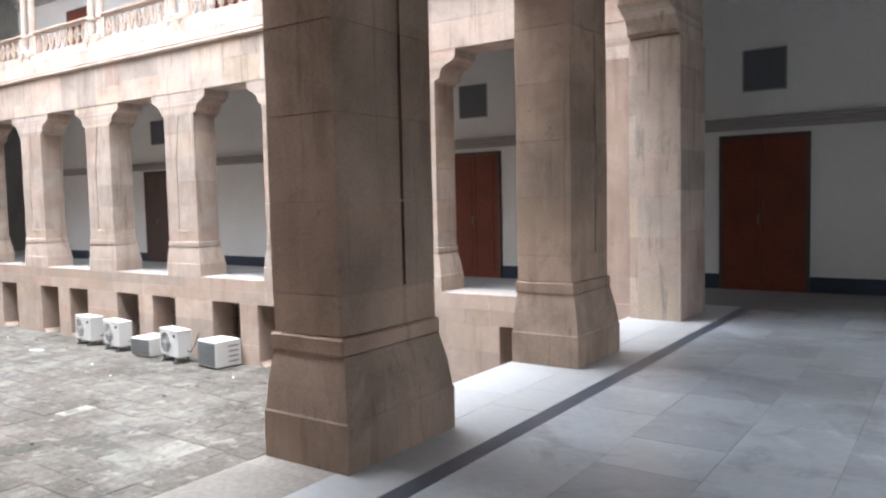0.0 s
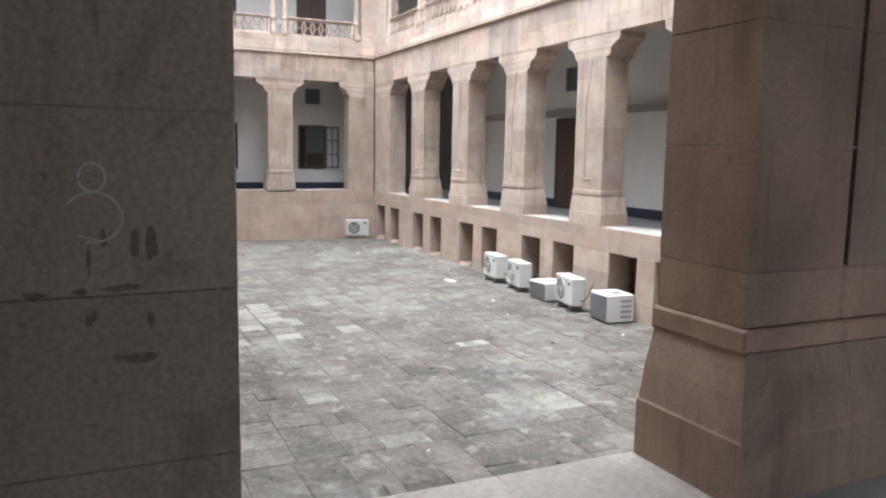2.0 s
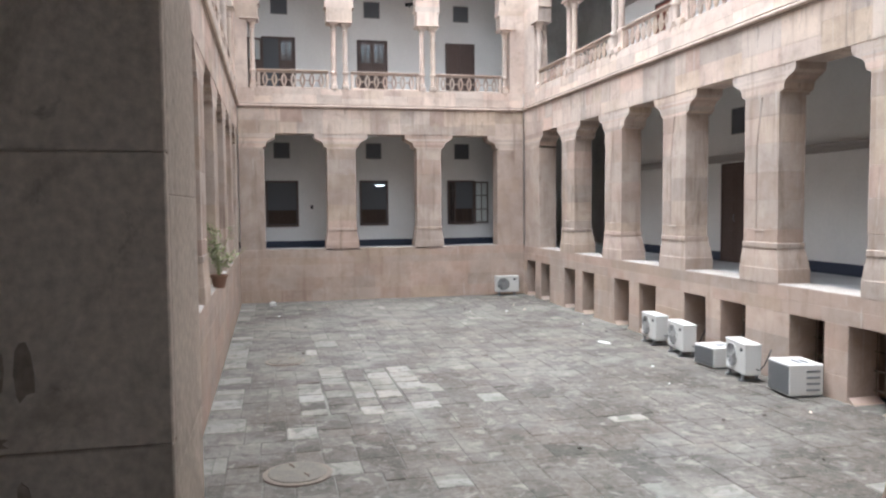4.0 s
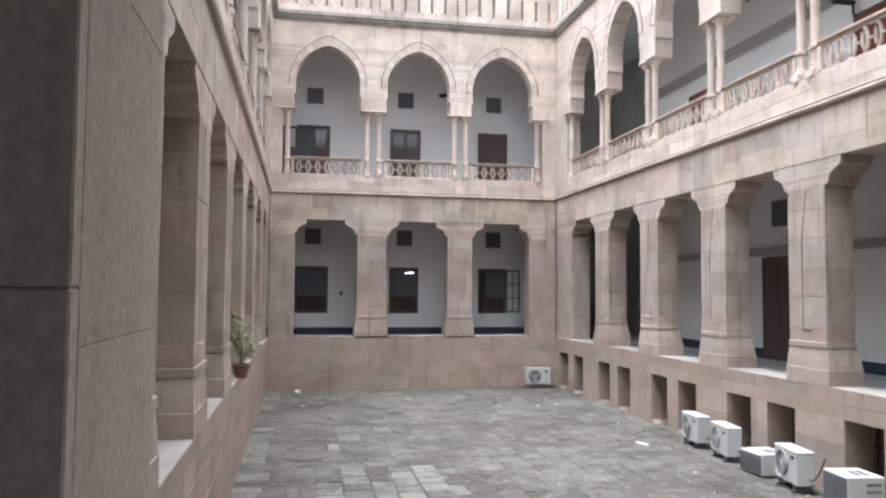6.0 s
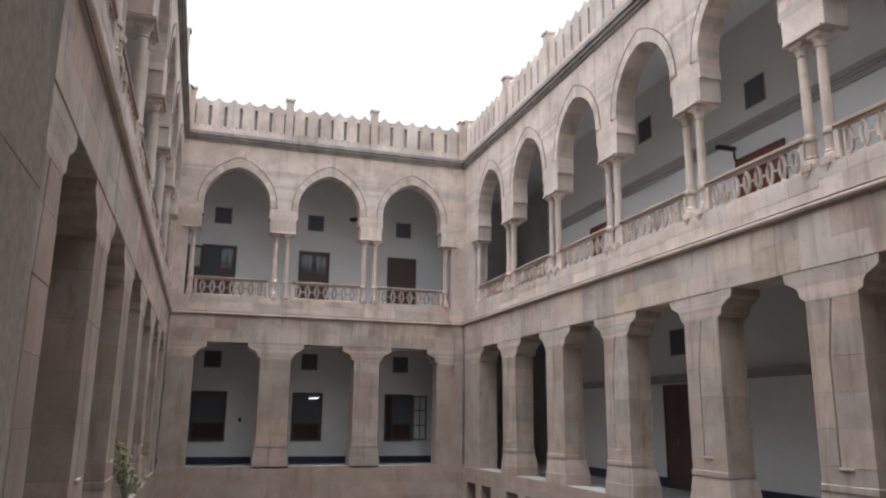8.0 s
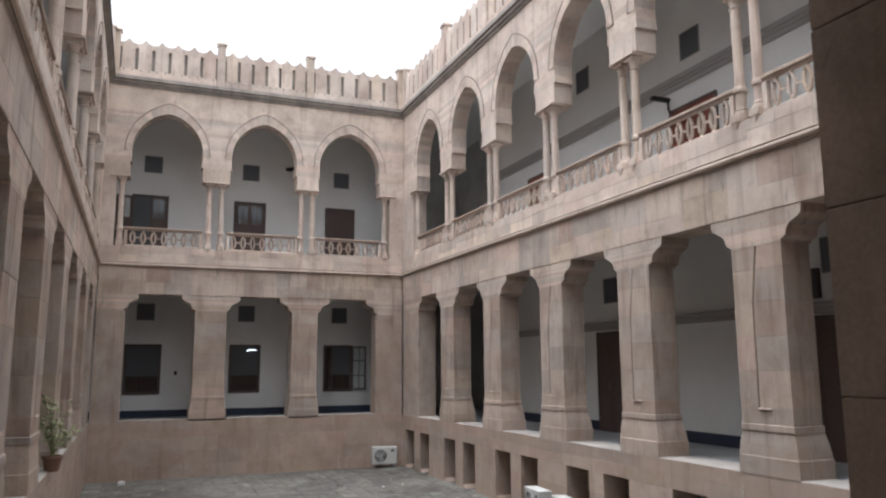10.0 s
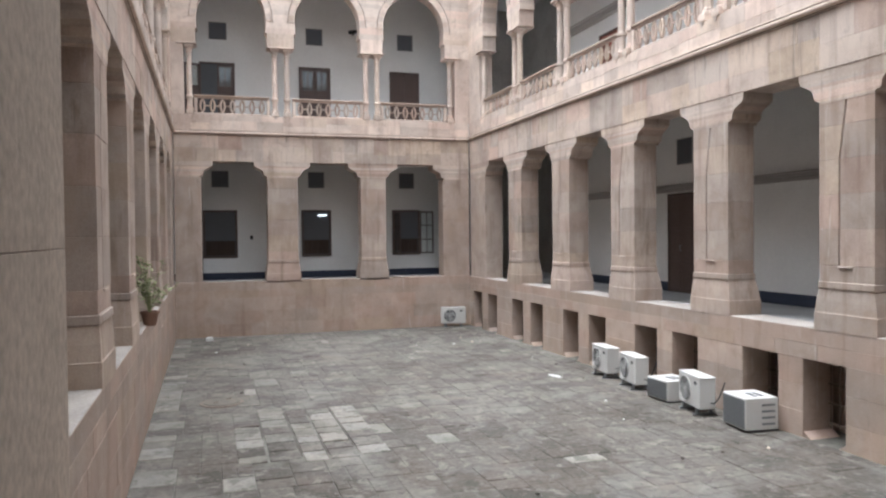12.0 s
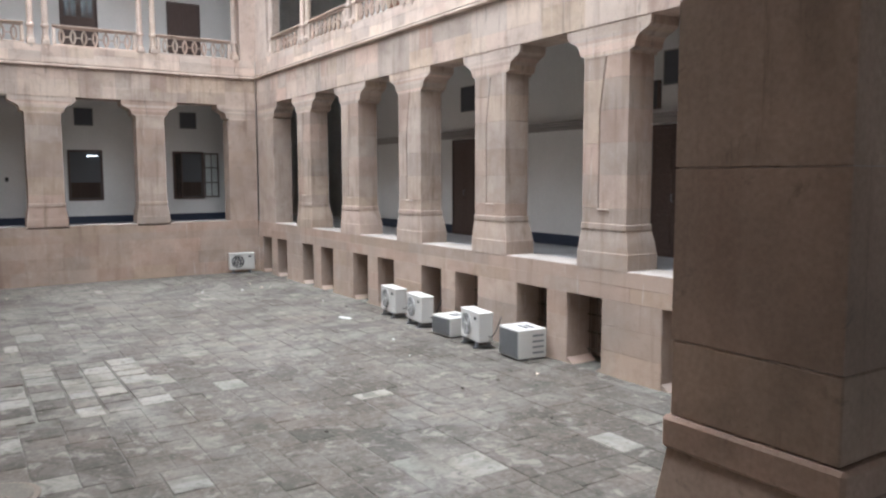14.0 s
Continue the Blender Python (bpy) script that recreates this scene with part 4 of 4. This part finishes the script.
bm = bmesh.new()
tube(bm, [(0, 0, 0), (0, -0.25, 0.05)], 0.03)
part("mount", bm, BLACK, cam_b)
bm = bmesh.new()
tube(bm, [(0.1, -0.30, 0.06), (-0.2, -0.42, -0.02)], 0.07, 10)
part("body", bm, BLACK, cam_b)

# chalk drawing on the south-east pier
CHALK = mat("chalk", (0.72, 0.69, 0.64), 0.95, grain=0.1)
pier = [o for o in bpy.data.objects if o.name.startswith("pier_east")][-1]
bm = bmesh.new()
tube(bm, [(-0.40 + 0.035 * math.cos(a * 0.55), THICK + 0.0005, 1.36 + 0.04 * math.sin(a * 0.55)) for a in range(12)], 0.0042, 5)
tube(bm, [(-0.40 + 0.075 * math.cos(a * 0.4 + 0.6) , THICK + 0.0005, 1.25 + 0.07 * math.sin(a * 0.4 + 0.6)) for a in range(12)], 0.0036, 5)
tube(bm, [(-0.36, THICK + 0.0005, 1.20), (-0.42, THICK + 0.0005, 1.185), (-0.46, THICK + 0.0005, 1.20)], 0.0022, 5)
part("chalk_drawing", bm, CHALK, pier, "faint pale chalk scribble")
SPLASH = mat("old_paint_splash", (0.27, 0.215, 0.17), 0.8, grain=0.3)
sr = random.Random(8)
for u, z, wu, hz in ((-0.505, 1.175, 0.016, 0.055), (-0.548, 1.17, 0.02, 0.06), (-0.425, 1.19, 0.01, 0.03), (-0.385, 1.135, 0.007, 0.05), (-0.515, 0.845, 0.06, 0.017), (-0.455, 0.85, 0.025, 0.012), (-0.38, 0.96, 0.012, 0.022), (-0.395, 0.975, 0.009, 0.016), (-0.54, 0.955, 0.012, 0.025), (-0.25, 1.04, 0.03, 0.012), (-0.36, 1.045, 0.022, 0.010), (-0.47, 1.05, 0.06, 0.012)):
    bm = bmesh.new()
    rim = [(u + wu * math.cos(k * 0.6283) * sr.uniform(0.6, 1.1), z + hz * math.sin(k * 0.6283) * sr.uniform(0.6, 1.15)) for k in range(10)]
    loft(bm, [[(p, THICK - 0.001, q) for p, q in rim], [(p, THICK + 0.0015, q) for p, q in rim]])
    part("paint_splash", bm, SPLASH, pier, "dark dried paint splash")

# ---- paving of the east gallery ----
floor_e = bpy.data.objects["floor_east"]
rng = random.Random(4)


def slab(name, x0, x1, y0, y1, z0, z1, material, parent, c=0.004):
    bm = bmesh.new()
    cbox(bm, x0 + 0.0008, x1 - 0.0008, y0 + 0.0008, y1 - 0.0008, z0, z1, c * 0.6)
    return part(name, bm, material, parent)


edges = [(XE - 0.02, -0.10), (-0.10, 0.34)]
x = 0.48
while x < XEB - 0.05:
    edges.append((x, min(x + 0.62, XEB)))
    x += 0.62
for i, (a, b) in enumerate(edges):
    y = -0.58 - rng.uniform(0, 0.5)
    while y < YN + 0.6:
        ln = rng.uniform(0.55, 0.95)
        slab("floor_slab", a, b, max(y, -0.6), min(y + ln, YN + 0.6), FLOOR - 0.022, FLOOR + rng.uniform(-0.001, 0.001), (DUSTY if i == 0 and y < 2.9 else PALE) if i < 2 else TILE, floor_e, 0.003)
        y += ln
y = -0.6
while y < YN + 0.6:
    slab("stripe_slab", 0.34, 0.48, y, min(y + 1.4, YN + 0.6), FLOOR - 0.022, FLOOR, STRIPE, floor_e, 0.002)
    y += 1.4

# ---- squared facing stones ----
def facing(owner, u0, u1, z0, z1, v0, v1, material, lo, hi, seed):
    r = random.Random(seed)
    u = u0
    while u < u1 - 0.02:
        e = u + r.uniform(lo, hi)
        if u1 - e < lo * 0.5:
            e = u1
        bm = bmesh.new()
        j = r.uniform(-0.002, 0.002)
        cbox(bm, u + 0.002, min(e, u1) - 0.002, v0 + j, v1, z0 + 0.002, z1 - 0.002, 0.004)
        part("stone_block", bm, material, owner)
        u = e


def ragged(owner, u0, u1, z0, z1, v0, v1, material, seed):
    """Squared blocks in two courses whose bed joint steps up and down, some running through both."""
    r = random.Random(seed)
    u = u0
    while u < u1 - 0.02:
        e = u + r.uniform(0.9, 1.7)
        e = u1 if u1 - e < 0.6 else e
        mid = z0 + (z1 - z0) * r.choice((0.36, 0.45, 0.52, 0.6))
        for za, zb in ((z0, mid), (mid, z1)):
            m_ = u + (e - u) * r.uniform(0.35, 0.65)
            for a, b in (((u, m_), (m_, e)) if r.random() < 0.6 else ((u, e),)):
                bm = bmesh.new()
                cbox(bm, a + 0.0015, b - 0.0015, v0 + r.uniform(-0.002, 0.002), v1, za + 0.0015, zb - 0.0015, 0.003)
                part("stone_block", bm, material, owner)
        u = e


for side in ("north", "west", "south"):
    u0, u1 = SPAN[side]
    pl, holes = PLINTH[side]
    facing(pl, u0, u1, -0.55, -0.30, 0.0, 0.022, SANDP, 0.9, 1.5, 11)
    rows = [(COURT - 0.05, -1.40), (-1.40, -0.98), (-0.98, -0.55)]
    gaps, u = [], u0
    for a, b in sorted(holes):
        gaps.append((u, a))
        u = b
    gaps.append((u, u1))
    for k, (za, zb) in enumerate(rows):
        for i, (a, b) in enumerate(gaps):
            if b - a > 0.03:
                facing(pl, a, b, za, zb, 0.0, 0.022, SANDP, 0.8, 1.4, 31 * k + i)
    top = 4.81 if side in ("north", "south") else 4.785
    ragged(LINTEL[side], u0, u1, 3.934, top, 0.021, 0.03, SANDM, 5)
    ragged(BAND[side], u0, u1, top + 0.175, 5.455, 0.018, 0.03, SANDL, 7)

# ---- court paving ----
ground = bpy.data.objects["ground"]
rng = random.Random(12)
near, far = 0, bmesh.new()


def flag(bm, x0, x1, y0, y1, z, gap=0.0):
    """A worn flagstone: uneven corners, rounded edge, a slight tilt."""
    g = [gap + max(0.0008, rng.uniform(-0.004, 0.011)) for _ in range(4)]
    t = [z + rng.uniform(-0.005, 0.005) for _ in range(4)]
    c = 0.012
    cs = [(x0 + g[0], y0 + g[1]), (x1 - g[2], y0 + g[3]), (x1 - g[0], y1 - g[2]), (x0 + g[3], y1 - g[1])]
    sg = [(1, 1), (-1, 1), (-1, -1), (1, -1)]
    loft(bm, [[(x, y, COURT - 0.05) for x, y in cs], [(x, y, q - 0.008) for (x, y), q in zip(cs, t)], [(x + a * c, y + b * c, q) for (x, y), (a, b), q in zip(cs, sg, t)]])


zones, x = [], XE
while x > XW + 0.1:                                  # bands of differently cut stone
    e = max(x - rng.uniform(1.3, 3.0), XW)
    zones.append((e if e - XW > 1.2 else XW, x))
    x = zones[-1][0]
pale = bmesh.new()
for e, x1 in zones:
    y = YS
    while y < YN - 0.02:
        b = min(y + rng.uniform(0.36, 0.60), YN)
        b = YN if YN - b < 0.25 else b
        x = x1
        while x > e + 0.01:
            x0 = max(x - rng.uniform(0.36, 0.66), e)
            x0 = e if x0 - e < 0.25 else x0
            z = COURT + rng.uniform(-0.006, 0.006)
            if -13.55 < (x + x0) / 2 < -10.2 and 1.4 < (y + b) / 2 < 3.5:
                x = x0
                continue
            halves = [(y, b)]
            if rng.random() < 0.12:
                mid = y + (b - y) * rng.uniform(0.4, 0.6)
                halves = [(y, mid), (mid, b)]
            for p, q in halves:
                cy = (p + q) / 2
                if (cy < 0.45 and rng.random() < 0.5) or rng.random() < 0.025:
                    flag(pale, x0, x, p, q, z + 0.003)
                elif x > -8.0 and near < 300:
                    near += 1
                    bm = bmesh.new()
                    flag(bm, x0, x, p, q, z)
                    part("flagstone", bm, FLAG, ground)
                else:
                    flag(far, x0, x, p, q, z)
            x = x0
        y = b
y = 1.35                                             # a relaid patch with wide open joints
while y < 3.45:
    b, x = y + rng.uniform(0.38, 0.5), -10.15 + rng.uniform(-0.25, 0.1)
    while x > -13.5:
        x0 = x - rng.uniform(0.36, 0.56)
        lit = rng.random() < 0.72 - 0.10 * abs(x + 11.9)
        flag(pale if lit else far, x0, x, y, b, COURT + 0.012 + rng.uniform(-0.004, 0.006), 0.018)
        x = x0
    y = b
bmesh.ops.recalc_face_normals(pale, faces=pale.faces)
tagged(part("pale_flagstones", pale, FLAGP, ground), kind="stuff")
bmesh.ops.recalc_face_normals(far, faces=far.faces)
tagged(part("flagstones", far, FLAG, ground), kind="stuff")

# ---- things in the court ----
def split_unit(m, label):
    """Outdoor air-conditioner unit; the fan faces -y, the base rests at z = 0."""
    t = thing("air_conditioner", m, label, "air conditioner", "outdoor units in the court")
    w, d, h, z = 0.42, 0.30, 0.56, 0.125
    bm = bmesh.new()
    cbox(bm, -w, w, 0, d, z, z + h, 0.015)
    body = part("body", bm, ACW, t)
    bm = bmesh.new()
    cbox(bm, -w - 0.006, w + 0.006, -0.006, d + 0.006, z + h - 0.03, z + h + 0.008, 0.008)
    part("lid", bm, ACW, t)
    cx, cz, r = -0.14, z + h / 2, 0.225
    # Solid disc whose dark colour stands for the shaded hollow behind the fan.
    bm = bmesh.new()
    loft(bm, [[(cx + r * math.cos(k * math.pi / 12), y, cz + r * math.sin(k * math.pi / 12)) for k in range(24)] for y in (-0.004, 0.03)])
    part("fan_opening", bm, RECESS_SHADE_AND_LID, t, "round disc painted dark as the shaded fan recess")
    bm = bmesh.new()
    for k in range(1, 7):
        tube(bm, ring_points(cx, cz, r * k / 6, r * k / 6, -0.012, 20), 0.0032 if k < 6 else 0.008, 4, True)
    for k in range(8):
        an = k * math.pi / 4
        tube(bm, [(cx, -0.012, cz), (cx + r * math.cos(an), -0.012, cz + r * math.sin(an))], 0.004, 4)
    part("grille", bm, ACW, t, "white wire fan grille")
    bm = bmesh.new()
    for k in range(3):
        an = k * math.pi * 2 / 3 + 0.3
        quad_faces(bm, [(cx, -0.006, cz), (cx + 0.19 * math.cos(an), -0.008, cz + 0.19 * math.sin(an)), (cx + 0.19 * math.cos(an + 0.8), -0.006, cz + 0.19 * math.sin(an + 0.8))], [(0, 1, 2)])
    part("fan", bm, ACG, t)
    bm = bmesh.new()
    lathe(bm, 0, 0, [(0, 0.055), (0.006, 0.055)], 14)
    ob = part("badge", bm, BLACK, t, "dark oval maker's badge", pose(0.26, -0.002, z + h * 0.80, 90, 0, 0) @ Matrix.Diagonal((1, 0.6, 1, 1)))
    for s in (-1, 1):
        bm = bmesh.new()
        cbox(bm, s * 0.28 - 0.025, s * 0.28 + 0.025, -0.05, d + 0.05, 0.0, 0.035, 0.005)
        cbox(bm, s * 0.28 - 0.025, s * 0.28 + 0.025, 0.0, 0.05, 0.035, z, 0.005)
        cbox(bm, s * 0.28 - 0.025, s * 0.28 + 0.025, d - 0.05, d, 0.035, z, 0.005)
        part("foot", bm, ACG, t)
    bm = bmesh.new()
    tube(bm, [(w, d * 0.7, z + 0.12), (w + 0.05, d * 0.8, z + 0.10), (w + 0.09, d + 0.02, z + 0.22), (w + 0.07, d + 0.12, z + 0.42), (w - 0.05, d + 0.2, z + 0.45)], 0.012)
    part("pipe", bm, BLACK, t)
    return t


def window_unit(m, label, lift=0.032, h=0.42):
    """Box-shaped window air conditioner standing on the ground."""
    t = thing("window_air_conditioner", m, label, "air conditioner", "outdoor units in the court")
    w, d = 0.33, 0.60
    m2 = Matrix.Translation((0, 0, lift - 0.032))
    bm = bmesh.new()
    cbox(bm, -w, w, 0.0, d, 0.03, h, 0.012)
    part("case", bm, ACW, t, "", m2)
    bm = bmesh.new()
    cbox(bm, -w + 0.02, w - 0.02, -0.006, 0.0, 0.05, h - 0.03, 0.003)
    part("coil", bm, ACG, t, "grey finned coil face", m2)
    for k in range(12):
        bm = bmesh.new()
        za = 0.07 + k * (h - 0.09) / 12
        box(bm, -w + 0.03, w - 0.03, -0.012, -0.005, za, za + 0.009)
        part("fin", bm, ACG, t, "", m2)
    for k in range(4):
        bm = bmesh.new()
        za = 0.11 + k * (h - 0.14) / 4
        cbox(bm, w - 0.002, w + 0.006, d * 0.5, d - 0.06, za, za + 0.035, 0.002)
        part("louvre", bm, ACG, t, "", m2)
    # Raised plates, coloured dark for the shade inside the top vents.
    for k in range(2):
        bm = bmesh.new()
        cbox(bm, -0.10, 0.20, d * 0.40 + k * 0.13, d * 0.40 + k * 0.13 + 0.08, h - 0.002, h + 0.004, 0.002)
        part("top_vent", bm, RECESS_SHADE_AND_LID, t, "", m2)
    for sx in (-1, 1):
        bm = bmesh.new()
        cbox(bm, sx * 0.28 - 0.02, sx * 0.28 + 0.02, 0.10, d - 0.03, 0.0, lift, 0.004)
        part("foot", bm, ACG, t)
    return t


G = COURT + 0.008
split_unit(pose(-14.55, 9.50, G, 0, 0, -6), "white split outdoor unit on a stand by the plinth")
split_unit(pose(-13.22, 9.42, G, 0, 0, -8), "white split outdoor unit on a stand by the plinth")
window_unit(pose(-11.95, 9.32, G, 0, 0, 2), "white window air conditioner with grey coil face")
split_unit(pose(-10.95, 9.34, G, 0, 0, -10), "white split outdoor unit on a stand with a hanging pipe")
window_unit(pose(-9.70, 9.33, G, 0, 0, -6), "white window air conditioner with two dark top vents", 0.032, 0.555)
split_unit(pose(XW + 0.45, 9.22, G, 0, 0, 82), "white split outdoor unit against the west plinth")


def manhole(x, y, label, spin):
    t = thing("manhole_cover", pose(x, y, COURT, 0, 0, spin), label, "manhole cover", "manholes of the court")
    bm = bmesh.new()
    lathe(bm, 0, 0, [(-0.02, 0.42), (0.018, 0.42), (0.022, 0.40), (0.022, 0.37)], 28)
    part("frame", bm, IRON, t)
    bm = bmesh.new()
    lathe(bm, 0, 0, [(0.0, 0.355), (0.03, 0.355), (0.038, 0.34), (0.036, 0.0)], 28)
    lid = part("cover", bm, COVER, t)
    for s in (-1, 1):
        bm = bmesh.new()
        tube(bm, [(s * 0.2 - 0.05, 0.02, 0.035), (s * 0.2 - 0.05, 0.02, 0.06), (s * 0.2 + 0.05, 0.02, 0.06), (s * 0.2 + 0.05, 0.02, 0.035)], 0.01)
        part("lifting_ring", bm, IRON, lid)


COVER = mat("weathered_cover", (0.125, 0.112, 0.095), 0.9, grain=0.15, grain_scale=30, stain=(0.17, 0.145, 0.115), stain_scale=4, stain_amount=0.6, bump=0.3)
manhole(-7.8, 1.22, "round brown concrete manhole cover set in paving", 25)
manhole(-14.66, 1.2, "round brown concrete manhole cover set in paving", -40)


def potted_plant(m):
    t = thing("potted_plant", m, "leafy green plant in a terracotta pot on the sill", "potted plant")
    bm = bmesh.new()
    lathe(bm, 0, 0, [(0.0, 0.10), (0.02, 0.105), (0.20, 0.145), (0.21, 0.165), (0.25, 0.165), (0.25, 0.14), (0.22, 0.135)], 18)
    part("pot", bm, CLAY, t)
    bm = bmesh.new()
    lathe(bm, 0, 0, [(0.15, 0.12), (0.225, 0.134)], 14)
    part("soil", bm, JOINT, t)
    r = random.Random(8)
    bs, bl = bmesh.new(), bmesh.new()
    for i in range(18):
        an, lean, hh = r.uniform(0, 6.28), r.uniform(0.08, 0.5), r.uniform(0.5, 1.15)
        pts = []
        for k in range(6):
            s = k / 5
            pts.append((lean * s ** 1.4 * math.cos(an) + 0.03 * math.cos(an), lean * s ** 1.4 * math.sin(an), 0.2 + hh * s - 0.1 * s * s))
        tube(bs, pts, 0.006, 4)
        for k in range(7):
            s = r.uniform(0.3, 1.0)
            c = Vector((lean * s ** 1.4 * math.cos(an), lean * s ** 1.4 * math.sin(an), 0.2 + hh * s - 0.1 * s * s))
            d = Vector((r.uniform(-1, 1), r.uniform(-1, 1), r.uniform(-0.3, 0.8))).normalized()
            side_v = d.cross(Vector((0, 0, 1))).normalized() * r.uniform(0.022, 0.042)
            ln = r.uniform(0.09, 0.2)
            up = Vector((0, 0, 0.015))
            v = [bl.verts.new(q) for q in (c, c + d * ln * 0.45 + side_v, c + d * ln - up * 2, c + d * ln * 0.45 - side_v, c + d * ln * 0.45 + up)]
            bl.faces.new((v[0], v[1], v[4]))
            bl.faces.new((v[1], v[2], v[4]))
            bl.faces.new((v[2], v[3], v[4]))
            bl.faces.new((v[3], v[0], v[4]))
    part("stem", bs, LEAF, t)
    part("leaves", bl, LEAF, t)
    return t


potted_plant(pose(-13.3, 0.0, -0.06, 0, 0, 30))


def scrap(name, m, label, sx, sy, sz, material, seed):
    r = random.Random(seed)
    bm = bmesh.new()
    n = 9
    lo = [(sx * math.cos(i * 6.283 / n) * r.uniform(0.7, 1), sy * math.sin(i * 6.283 / n) * r.uniform(0.7, 1), 0) for i in range(n)]
    loft(bm, [lo, [(x * 1.02, y * 1.02, sz * r.uniform(0.5, 0.8)) for x, y, _ in lo], [(x * 0.55, y * 0.55, sz * r.uniform(0.8, 1.1)) for x, y, _ in lo]])
    ob = part(name, bm, material, None, "", m)
    return tagged(ob, label, "debris")


PAPER = mat("white_litter", (0.5, 0.5, 0.48), 0.8, grain=0.05)
scrap("paper_bag", pose(-24.0, 0.98, G, 0, 0, 20), "crumpled white bag lying on the paving", 0.17, 0.13, 0.14, PAPER, 1)
scrap("board_scrap", pose(-14.9, 8.55, G, 0, 0, 15), "flat pale board scrap lying on the paving", 0.24, 0.11, 0.02, PAPER, 2)
rr = random.Random(21)
for i in range(26):
    x, y = rr.uniform(-24, -4), rr.choice((rr.uniform(0.3, 9.3), rr.uniform(7.5, 9.2)))
    s = rr.uniform(0.02, 0.055)
    scrap("stone_chip", pose(x, y, G, 0, 0, rr.uniform(0, 360)), "small pale stone chip lying on the paving", s, s * 0.7, s * 0.7, rr.choice((PAPER, SANDL, FLAG)), i)
